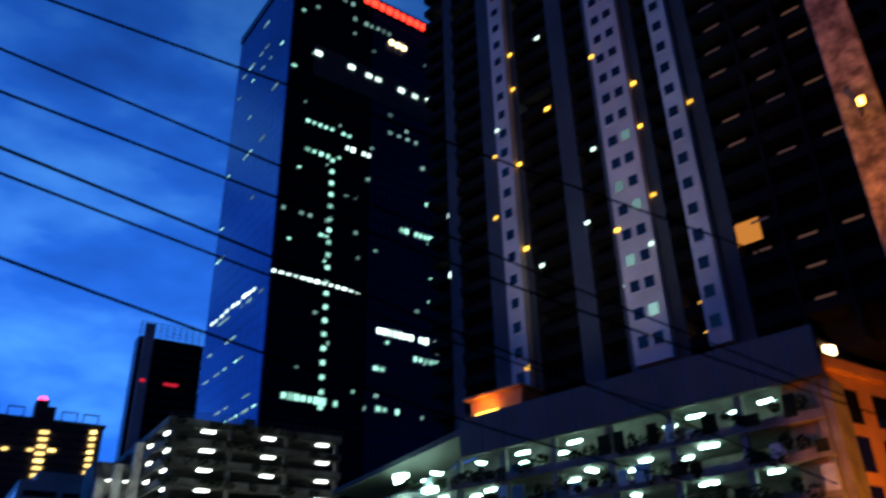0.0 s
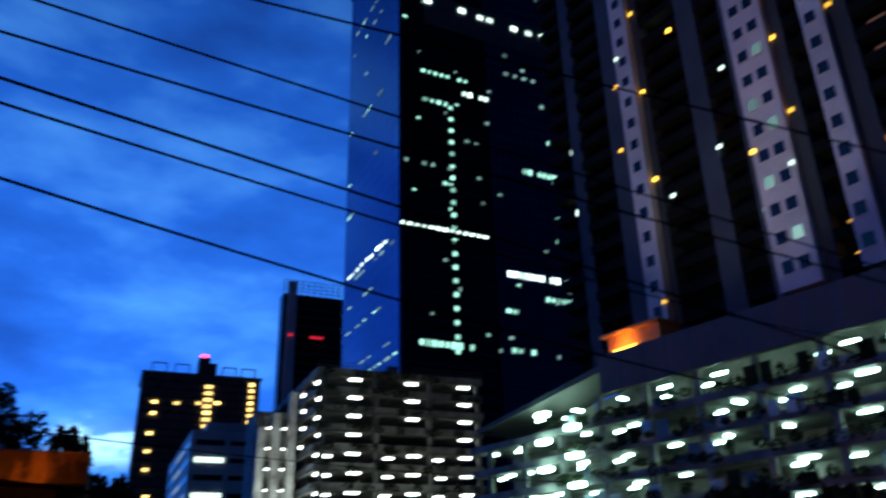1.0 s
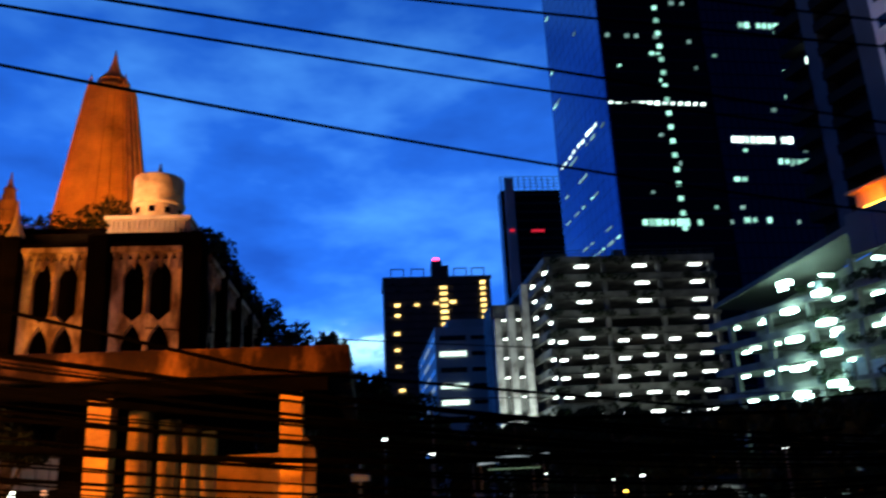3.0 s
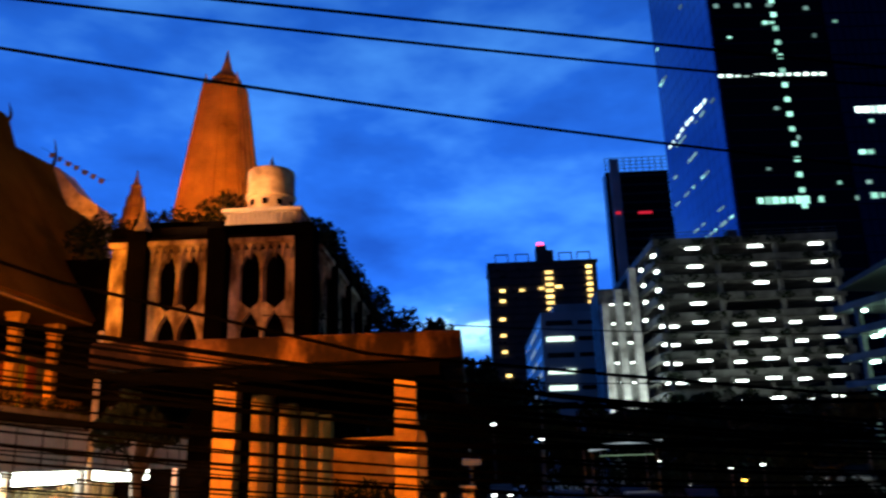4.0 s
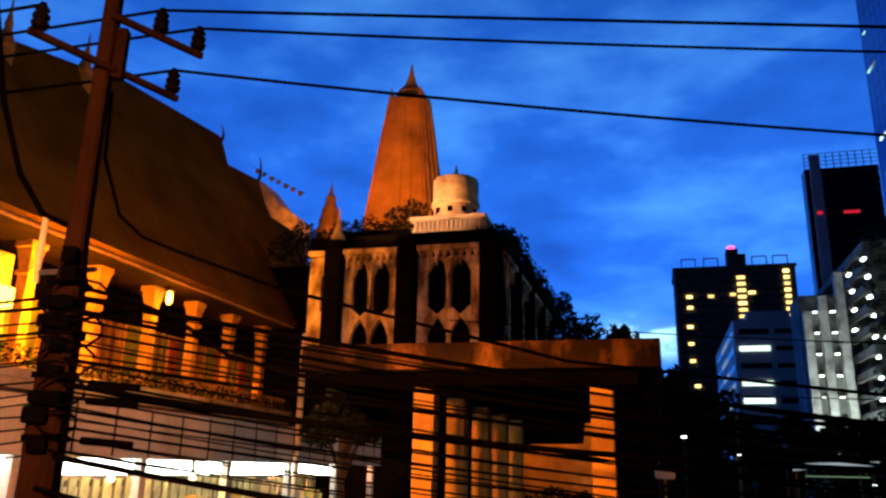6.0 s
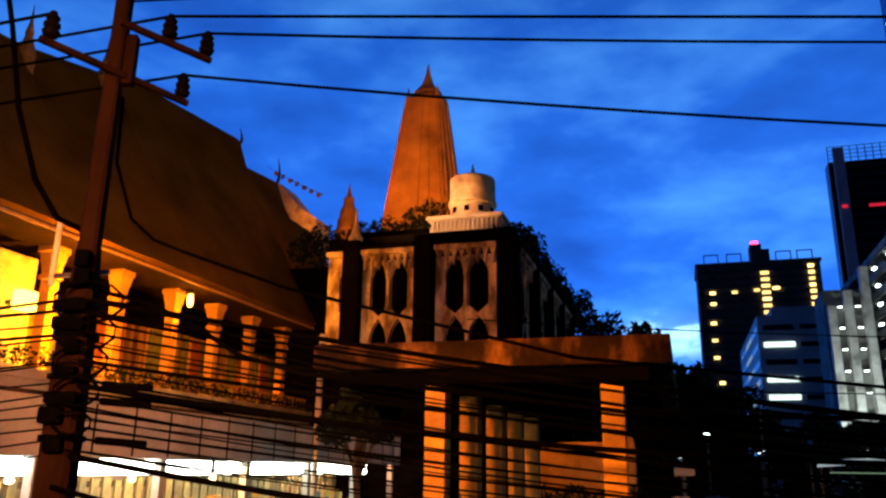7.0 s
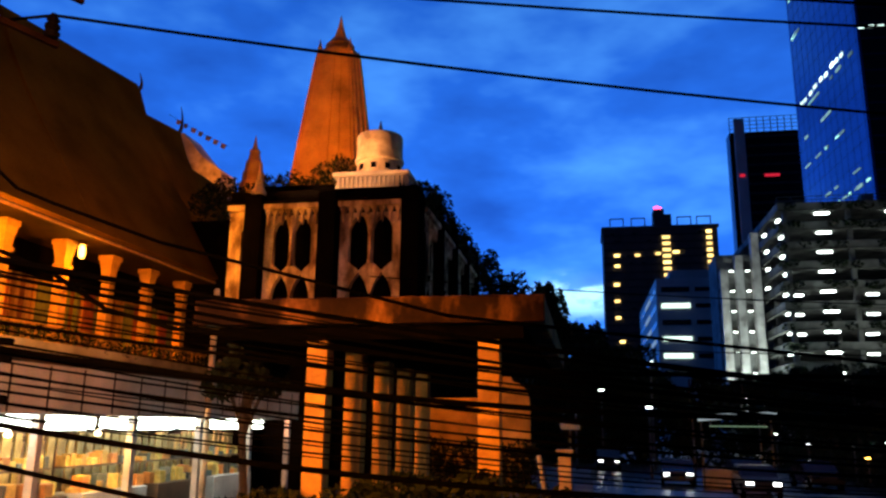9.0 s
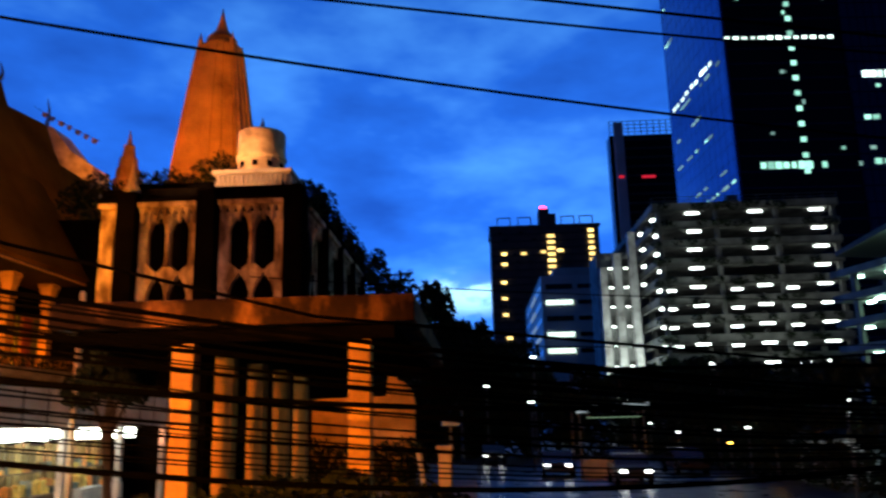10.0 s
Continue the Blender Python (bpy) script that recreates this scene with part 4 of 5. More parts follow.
def build_spire():
    s = thing("temple_spire", "tall tapering ochre temple spire under orange floodlight", "spire", -22.2, 67.0, 0)
    bm = bmesh.new()
    # square body, its faces stepped forward into ribs
    prof = [-1, -0.72, -0.72, -0.40, -0.40, -0.12, -0.12, 0.12, 0.12, 0.40, 0.40, 0.72, 0.72, 1]
    out = [0.82, 0.82, 0.90, 0.90, 0.97, 0.97, 1.04, 1.04, 0.97, 0.97, 0.90, 0.90, 0.82, 0.82]
    ring = []
    for q in range(4):
        c, sn = (1, 0, -1, 0)[q], (0, 1, 0, -1)[q]
        for u, v in zip(prof[:-1], out[:-1]):
            x, y = u * 0.90 if abs(u) == 1 else u, -v
            ring.append((x * c - y * sn, x * sn + y * c))
    levels = [(GROUND, 4.6), (14, 4.0), (22.0, 3.75), (24, 3.6), (27, 3.22), (30, 2.84), (33, 2.46), (35, 2.2), (36.7, 1.95)]
    rows = [[bm.verts.new((x * r, y * r, z)) for x, y in ring] for z, r in levels]
    n = len(ring)
    for a, b in zip(rows, rows[1:]):
        for i in range(n):
            bm.faces.new((a[i], a[(i + 1) % n], b[(i + 1) % n], b[i]))
    bm.faces.new(rows[-1])
    bmesh.ops.recalc_face_normals(bm, faces=bm.faces[:])
    part("body", bm, SPIRE_STONE, s)
    part("cap", turned(((1.85, 36.6), (1.9, 36.95), (1.35, 37.1), (1.25, 37.6), (1.45, 37.75), (1.1, 38.2), (0.62, 38.8), (0.55, 39.0), (0.28, 39.9), (0.03, 41.2)), 16), SPIRE_STONE, s, "bell-shaped cap with pointed finial")
    for x in (-1.5, 1.5):
        for y in (-1.5, 1.5):
            part("corner_spirelet", turned(((0.3, 36.6), (0.26, 37.0), (0.1, 37.5), (0.01, 38.0)), 8, x, y), SPIRE_STONE, s)
    c = thing("small_stupa", "small pointed stupa, orange lit, among dark shrubs", "stupa", -22.5, 50, 0)
    part("body", turned(((1.2, GROUND), (1.2, 17.0), (1.0, 17.6), (0.95, 18.4), (0.80, 18.5), (0.78, 19.2), (0.66, 19.3), (0.60, 20.0), (0.48, 20.1), (0.36, 20.7), (0.42, 20.85), (0.2, 21.1), (0.10, 21.6), (0.02, 22.1)), 14), SPIRE_STONE, c)


def build_portico():
    p = thing("temple_gate_portico", "flat-roofed gate portico with stained fascia and orange-lit columns", "portico")
    part("fascia", slab(-5.4, 0.13, 11.3, 21.0, 3.14, 3.55, 0.03), GATE_SLAB, p, "rain-stained roof slab")
    # beam coloured near-black to carry the shade under the slab
    part("soffit_beam", slab(-5.1, -0.2, 11.6, 20.8, 2.92, 3.14, 0.02), BLACK_STONE_AND_SHADE, p)
    for x in (-3.44, -0.74):
        for y in (11.8, 13.8, 15.8, 17.8, 19.8):
            if x > -1 and y > 12:
                continue
            part("column", slab(x - 0.165, x + 0.165, y - 0.165, y + 0.165, GROUND, 2.92, 0.02), HALL_COLUMN, p, "square ochre plaster column")
    part("planter", slab(-4.6, 0.6, 10.6, 11.3, GROUND, 0.15, 0.05), BLACK_STONE_AND_SHADE, p)


def build_court_wall():
    """Orange-lit boundary wall at the back of the court, with a stepped and rounded end."""
    outline = [(-9.5, GROUND), (-2.15, GROUND), (-2.12, 2.6), (-2.2, 3.15), (-2.35, 3.45), (-2.65, 3.75), (-3.0, 3.85), (-3.2, 4.3), (-3.45, 4.5), (-3.6, 3.05), (-9.5, 2.95)]
    w = part("court_end_wall", prism(outline, 40.0, 40.4), HALL_COLUMN)
    tagged(w, "stepped ochre court wall lit orange", "wall", kind="structure")


def build_left_shop():
    s = thing("market_arcade", "low white arcade with bright tubes under its canopy", "arcade")
    part("fascia", slab(-11.25, -11.0, 6, 31, 1.78, 2.86, 0.03), PLASTER, s, "long white fascia")
    joint = mesh_of("panel_joint", boxes((-11.01, -10.985, -0.025, 0.025, 1.82, 2.82)), STAINED)
    for k in range(20):
        piece("panel_joint", joint, s, y=7.0 + 1.22 * k)
    part("coping", slab(-11.3, -10.94, 6, 31, 2.86, 2.93, 0.02), STAINED, s)
    part("roof", boxes((-18, -11.25, 6, 31, 2.5, 2.7)), PLASTER, s)
    part("ceiling", boxes((-18, -11.25, 6, 31, 1.80, 1.9)), PLASTER, s)
    part("back_wall", boxes((-18.3, -18, 6, 31, GROUND, 2.6)), CREAM, s)
    tb = mesh_of("tube_light", slab(-0.12, 0.12, -2.35, 2.35, -0.33, 0.0, 0.04), TUBE)
    for y in (10.5, 15.6, 20.8, 26.0):
        piece("tube_light", tb, s, x=-11.5, y=y, z=1.76)
    post = mesh_of("post", slab(-0.1, 0.1, -0.1, 0.1, GROUND, 1.8, 0.02), PLASTER)
    for i in range(7):
        piece("post", post, s, x=-11.2, y=8.2 + 3.7 * i)


def build_poles():
    p = thing("utility_pole", "weathered concrete utility pole with cross arms and insulators", "pole", -6.72, 7.6, GROUND, 20)
    g = -GROUND
    bm = bmesh.new()
    rows = [[bm.verts.new((sx * r, sy * r, z)) for sx, sy in ((-1, -0.7), (-0.7, -1), (0.7, -1), (1, -0.7), (1, 0.7), (0.7, 1), (-0.7, 1), (-1, 0.7))] for z, r in ((0, 0.21), (4.6, 0.18), (5.8, 0.115), (8, 0.10), (12.5, 0.09))]
    for a, b in zip(rows, rows[1:]):
        for i in range(8):
            bm.faces.new((a[i], a[(i + 1) % 8], b[(i + 1) % 8], b[i]))
    bm.faces.new(rows[-1])
    part("shaft", bm, WOOD_POLE, p)
    arms = ((Vector((-6.95, 6.55, 6.62)), Vector((-6.25, 8.55, 6.62))), (Vector((-6.47, 7.3, 7.22)), Vector((-5.90, 8.5, 7.22))))
    inv = p.matrix_world.inverted()
    for a, b in arms:
        a, b = inv @ a, inv @ b
        d = (b - a).normalized()
        n = Vector((-d.y, d.x, 0))
        bm = bmesh.new()
        v = [bm.verts.new(q + n * sx + Vector((0, 0, sz))) for q in (a, b) for sx, sz in ((-0.035, -0.04), (0.035, -0.04), (0.035, 0.04), (-0.035, 0.04))]
        for f in ((0, 1, 2, 3), (7, 6, 5, 4), (0, 4, 5, 1), (1, 5, 6, 2), (2, 6, 7, 3), (3, 7, 4, 0)):
            bm.faces.new([v[i] for i in f])
        part("cross_arm", bm, WOOD_POLE, p)
    ins = mesh_of("insulator", turned(((0.03, 0), (0.09, 0.02), (0.11, 0.08), (0.07, 0.11), (0.10, 0.15), (0.10, 0.19), (0.06, 0.22), (0.09, 0.27), (0.05, 0.32), (0.04, 0.36)), 12), CERAMIC)
    for q in INSULATORS:
        l = inv @ Vector(q)
        piece("insulator", ins, p, l.x, l.y, l.z - 0.34)
    part("arm_block", slab(0.09, 0.24, -0.03, 0.12, 8.02, 8.75, 0.02), WOOD_POLE, p, "timber block that carries the upper arm")
    for z in (3.4, 4.1, 4.6, 5.2):
        part("strap", slab(-0.2, 0.2, -0.2, 0.2, z, z + 0.07, 0.01), RUBBER, p)
    r3 = random.Random(3)
    for k in range(9):
        z = 3.3 + 0.27 * k + r3.uniform(-0.06, 0.06)
        part("cable_clamp", slab(-0.17 + r3.uniform(-0.05, 0.16), 0.06 + r3.uniform(0, 0.14), -0.30, -0.14, z, z + r3.uniform(0.08, 0.22), 0.04), RUBBER, p)
    for k in range(5):
        a = 0.22 + 0.05 * k
        z = 3.6 + 0.35 * k
        part("cable_coil", tube([(0.2 + a * math.sin(q * 0.628), -0.3, z + 0.6 * a * math.cos(q * 0.628)) for q in range(11)], 0.018), RUBBER, p, "loop of slack cable")

    l = thing("lamp_post", "slim pale post beside the arcade", "post", -10.65, 22.4, GROUND)
    part("shaft", turned(((0.13, 0), (0.13, 0.5), (0.10, 0.6), (0.085, 7.2), (0.06, 7.25)), 12), CREAM, l)


INSULATORS = ((-6.90, 6.65, 7.02), (-6.28, 8.45, 7.02), (-5.93, 8.42, 7.62), (-6.17, 7.9, 7.62))


def cable(points, r, label, group="overhead wires"):
    ob = part("overhead_wire", tube(points, r), RUBBER)
    tagged(ob, label, "wire", group)


def build_wires():
    thin = "black insulated overhead power wire, slightly sagging"
    # power wires from the cross arms down the street
    for q, y2, z2, sag in ((INSULATORS[1], 19.7, 7.26, 0.81), (INSULATORS[2], 22.5, 11.1, 0.5), (INSULATORS[3], 16.8, 7.1, 0.02)):
        cable(sagging(q, (29, y2, z2), sag, 22), 0.022, thin)
        cable(sagging(q, (q[0] - 20, q[1] - 0.5, q[2]), 0.12), 0.022, thin)
    for a, b, sag in (((-12, 13.1, 12.2), (29, 12.2, 7.7), 0.4), ((-12, 12.6, 12.8), (29, 15.3, 9.95), 0.2), ((-12, 13.5, 13.4), (29, 10.4, 11.1), 0.1)):
        cable(sagging(a, b, sag, 22), 0.026, thin)
    cable(sagging(INSULATORS[0], (INSULATORS[0][0] - 20, INSULATORS[0][1] - 0.5, 7.0), 0.12), 0.022, thin)
    # telephone bundle lower on the pole
    r2 = random.Random(11)
    for i in range(28):
        z0 = 1.80 + 0.068 * i + r2.uniform(-0.06, 0.06)
        z1 = 0.0 + 0.045 * i + r2.uniform(-0.14, 0.14)
        y0 = 7.6 + r2.uniform(-0.25, 0.25)
        cable(sagging((-6.6, y0, z0), (12, 15.4 + r2.uniform(-0.6, 0.6), z1 + 0.7), 0.38 + r2.uniform(-0.15, 0.2), 18), r2.choice((0.010, 0.014, 0.018, 0.026)), "black telephone cable in a sagging bundle", "telephone cables")
        if i % 2 == 0:
            cable(sagging((-6.6, y0, z0), (-22, 2.0 + r2.uniform(-0.5, 0.5), z0 + r2.uniform(-0.9, 0.3)), 0.5, 10), r2.choice((0.012, 0.02)), "black telephone cable in a sagging bundle", "telephone cables")


build_ground()
build_glass_tower()
build_far_towers()
build_car_park()
build_podium()
build_condo()
build_right_edge()
build_hall()
build_gothic()
build_spire()
build_portico()
build_court_wall()
build_left_shop()
build_poles()
build_wires()


# ---- planting ----
def leaves(clumps, count, size, seed):
    """A crown of single leaves, crowded on the skins of uneven clumps (x, y, z, rx, rz)."""
    rs = np.random.RandomState(seed)
    verts, faces = [], []
    for cx, cy, cz, rx, rz in clumps:
        d = rs.normal(size=(count, 3))
        d /= np.linalg.norm(d, axis=1)[:, None]
        r = 0.55 + 0.5 * rs.rand(count) ** 0.7
        p = np.stack([cx + d[:, 0] * rx * r, cy + d[:, 1] * rx * r, cz + d[:, 2] * rz * r], 1)
        a = rs.normal(size=(count, 3))
        a /= np.linalg.norm(a, axis=1)[:, None]
        b = np.cross(a, rs.normal(size=(count, 3)))
        b /= np.linalg.norm(b, axis=1)[:, None]
        s = size * (0.6 + 0.8 * rs.rand(count))[:, None]
        n = len(verts)
        for k, q in enumerate(np.stack([p - a * s, p + b * s * 0.45, p + a * s, p - b * s * 0.45], 1)):
            verts.extend(q.tolist())
            faces.append((n + 4 * k, n + 4 * k + 1, n + 4 * k + 2, n + 4 * k + 3))
    me = bpy.data.meshes.new("crown")
    me.from_pydata(verts, [], faces)
    me.materials.append(LEAF)
    return me


def tree(x, y, top, r, seed, label="dark street tree with a ragged crown", count=260, low=0.25, size=0.28, group="street trees"):
    rs = random.Random(seed)
    t = thing("tree", label, "tree", x, y, GROUND, rs.uniform(0, 360), group)
    h = top - GROUND
    bm = tube([(0, 0, -0.1), (0.1, 0.05, h * 0.3), (-0.05, 0.1, h * 0.6), (0, 0, h * 0.85)], 0.14 + 0.012 * h, 8)
    for v in bm.verts:
        k = 1 - 0.75 * max(0, v.co.z) / h
        v.co.x, v.co.y = v.co.x * k, v.co.y * k
    part("trunk", bm, BARK, t)
    limbs = []
    for i in range(5):
        a, z = rs.uniform(0, 6.28), h * rs.uniform(0.3, 0.65)
        e = (math.cos(a) * r * 0.75, math.sin(a) * r * 0.75, z + h * rs.uniform(0.08, 0.25))
        part("limb", tube([(0, 0, z), (e[0] * 0.5, e[1] * 0.5, z + 0.3 * (e[2] - z)), e], 0.05 + 0.004 * h, 6), BARK, t)
        limbs.append(e)
    cl = [(e[0], e[1], e[2], r * rs.uniform(0.3, 0.5), h * rs.uniform(0.07, 0.13)) for e in limbs]
    for i in range(7):
        z = h * rs.uniform(low, 0.92)
        k = r * (1.0 - 0.55 * abs(z / h - 0.6) / 0.6)
        a = rs.uniform(0, 6.28)
        cl.append((math.cos(a) * k * 0.6, math.sin(a) * k * 0.6, z, k * rs.uniform(0.35, 0.6), h * rs.uniform(0.08, 0.14)))
    ob = new("crown", leaves(cl, count, size, seed))
    ob.parent = t
    return t


def shrubs(name, label, clumps, count, size, seed):
    ob = new(name, leaves(clumps, count, size, seed))
    tagged(ob, label, "shrubs", kind="stuff")


def build_planting():
    for i, (x, y, top, r) in enumerate(((-7.4, 76, 18.4, 3.4), (-3.6, 75, 18.0, 2.4), (-0.6, 77, 13.6, 2.6), (2.4, 74, 11.8, 2.4), (5.5, 78, 8.2, 3.2), (10.5, 79, 7.6, 3.4), (15.5, 80, 7.4, 3.4), (20.5, 79, 7.6, 3.4))):
        tree(x, y, top, r, 40 + i, "dark tree at the far end of the street", 330, 0.12, 0.34)
    for i, (y, top) in enumerate(((11, 4.7), (15.5, 4.5), (20, 4.9), (24.5, 4.6), (29.5, 4.0), (35, 4.1), (41, 4.4), (48, 4.8), (56, 5.8), (64, 6.2))):
        tree(18.5 + 0.5 * math.sin(3 * i), y, top, 3.3, 70 + i, "low dark roadside tree with dense leaves", 330, 0.10, 0.26)
    cl = [(16.8 + rnd.uniform(-0.5, 0.6), 6 + 1.5 * i, GROUND + rnd.uniform(0.4, 1.1), 1.3, 1.2) for i in range(44)]
    shrubs("roadside_hedge", "dark unlit hedge along the roadside", cl, 210, 0.2, 5)
    cl = [(-9 + 1.0 * i, 72 + rnd.uniform(-0.5, 0.5), GROUND + 0.8 + 1.7 * k, 1.2, 1.2) for i in range(33) for k in range(6 if i < 16 else 3)]
    shrubs("street_end_growth", "dark undergrowth below the trees at the street end", cl, 90, 0.30, 21)
    # growth on the monastery roof and side
    cl = [(-7.8 + rnd.uniform(-0.4, 0.2), 37.5 + 1.25 * i, 13.1 + 1.5 * min(1, i / 5) - 0.07 * i + rnd.uniform(-0.4, 0.4), 1.15, 1.0) for i in range(20)]
    cl += [(-7.7, 58 + 0.8 * i, 13.4 - 1.1 * i, 1.3, 1.5) for i in range(5)]
    shrubs("roof_growth", "dark creepers and shrubs overgrowing the monastery roof", cl, 260, 0.17, 6)
    cl = [(-24.6 + 0.85 * i, 46.5 + rnd.uniform(-0.6, 0.6), 16.5 + rnd.uniform(-0.5, 0.8), 0.9, 0.9) for i in range(10)] + [(-23.5 + 0.9 * i, 46.5, 15.4, 1.1, 1.6) for i in range(9)]
    shrubs("court_shrubs", "dark shrubs round the small stupa", cl, 200, 0.16, 7)
    # plain near-black block fills the mass below the shrubs
    part("court_block", slab(-24.9, -19.6, 45.8, 47.2, GROUND, 14.6, 0.05), BLACK_STONE_AND_SHADE).name = "court_wall"
    tagged(bpy.data.objects["court_wall"], "near-black court wall below the shrubs", "wall", kind="structure")
    shrubs("spire_bush", "bushy tree before the spire, lit orange", [(-20.5 + rnd.uniform(-1.4, 1.4), 61.6, 23.2 + rnd.uniform(-1.4, 1.2), 0.9, 0.8) for i in range(10)], 80, 0.16, 12)
    part("bush_trunk", tube(((-20.6, 61.6, GROUND), (-20.5, 61.6, 24)), 0.12), BARK).name = "bush_stem"
    tagged(bpy.data.objects["bush_stem"], "thin stem of the bushy tree by the spire", "tree")
    shrubs("court_hedge", "low dark hedge before the court wall", [(-9 + 0.6 * i, 38.2, 0.1 + rnd.uniform(-0.3, 0.35), 0.6, 0.75) for i in range(13)] + [(-9 + 0.6 * i, 38.2, -0.9, 0.6, 0.75) for i in range(13)], 160, 0.14, 13)
    # planting that hangs over the car park parapets
    cl = [(27.6 + 1.3 * i + rnd.uniform(-0.5, 0.5), 109.8, 31.6 - 2.75 * k + rnd.uniform(-0.3, 0.3), 0.8, 0.5) for k in range(9) for i in range(20) if rnd.random() < 0.45]
    shrubs("parapet_planting", "dark planting along the car park parapets", cl, 45, 0.28, 14)
    fm = pose(FACE[0], FACE[1], 0, 0, 0, FACE[2])
    cl = []
    for k in range(1, 6):
        for i in range(30):
            if rnd.random() < 0.75:
                q = fm @ Vector((-8 + 1.4 * i + rnd.uniform(-0.5, 0.5), -0.25, 19.6 - 2.75 * k + rnd.uniform(-0.1, 0.9)))
                cl.append((q.x, q.y, q.z, rnd.uniform(0.35, 0.8), rnd.uniform(0.3, 0.8)))
    shrubs("deck_planting", "creepers hanging over the parking decks", cl, 100, 0.17, 15)
    # terrace pots and the bushes by the gate
    cl = [(-22.7 + rnd.uniform(-0.1, 0.2), 13 + 0.8 * i, 5.1 + rnd.uniform(0, 0.35), 0.42, 0.4) for i in range(50)]
    shrubs("terrace_plants", "row of small dark plants on the terrace edge", cl, 70, 0.10, 8)
    t = thing("tree", "small dark tree beside the gate portico", "tree", -6.1, 15.0, GROUND, 0, "street trees")
    part("trunk", tube(((0, 0, -0.05), (0.06, 0.03, 1.8), (-0.05, 0, 3.2), (0.05, 0.05, 4.3)), 0.09, 8), BARK, t)
    for e in ((0.6, 0.1, 4.2), (-0.6, -0.1, 4.4), (0.15, 0.3, 5.0)):
        part("limb", tube(((0, 0, 2.9), (e[0] * 0.5, e[1] * 0.5, 3.7), e), 0.04, 6), BARK, t)
    cl = [(rnd.uniform(-0.4, 0.5), rnd.uniform(-0.4, 0.4), 3.9 + 0.09 * i, 0.42, 0.36) for i in range(15)]
    crown = new("crown", leaves(cl, 320, 0.09, 31))
    crown.parent = t
    cl = []
    cl += [(-2.5 + 0.33 * i, 11.3 + rnd.uniform(-0.2, 0.2), 0.35 + rnd.uniform(-0.4, 0.35), 0.34, 0.42) for i in range(8)]
    shrubs("gate_bushes", "dark unlit bushes beside the gate columns", cl, 260, 0.09, 9)
    cl = [(-4.6 + 0.35 * i, 11.0, 0.35 + rnd.uniform(-0.15, 0.15), 0.32, 0.34) for i in range(16)]
    shrubs("planter_hedge", "clipped dark hedge in the planter", cl, 200, 0.08, 10)


# ---- street ----
def car(x, y, turn, paint, label, on=True):
    c = thing("car", label, "car", x, y, GROUND, turn, "cars in the street")
    side = [(-2.15, 0.32), (2.15, 0.32), (2.2, 0.62), (2.05, 0.85), (1.1, 0.95), (0.45, 1.40), (-1.0, 1.44), (-1.75, 0.98), (-2.15, 0.92)]
    bm = prism(side, -0.84, 0.84)
    bmesh.ops.bevel(bm, geom=bm.edges[:], offset=0.06, segments=2, affect="EDGES")
    b = part("body", bm, paint, c)
    part("windscreen", prism([(1.06, 0.97), (0.50, 1.36), (0.46, 1.34), (1.0, 0.96)], -0.72, 0.72), PANE, b)
    part("side_glass", prism([(0.9, 0.98), (0.38, 1.34), (-0.95, 1.37), (-1.5, 0.99)], -0.855, 0.855), PANE, b)
    for wx in (-1.35, 1.35):
        for wy in (-0.8, 0.8):
            w = part("wheel", turned(((0.20, -0.1), (0.33, -0.1), (0.34, 0.0), (0.33, 0.1), (0.20, 0.1)), 18), RUBBER, c)
            w.matrix_local = pose(wx, wy, 0.33, 90, 0, 0)
            part("rim", turned(((0.03, -0.11), (0.19, -0.105), (0.19, 0.105), (0.03, 0.11)), 12), IRON, w)
    for wy in (-0.6, 0.6):
        part("headlight", slab(2.12, 2.22, wy - 0.17, wy + 0.17, 0.60, 0.76, 0.03), HEAD if on else PANE, c, "white headlight")
        part("tail_light", slab(-2.2, -2.12, wy - 0.18, wy + 0.18, 0.70, 0.86, 0.03), TAIL, c)


HEAD = lit("headlamp", (0.95, 1.0, 0.98), 7)
TAIL = lit("tail_lamp", (1.0, 0.03, 0.02), 0.7)


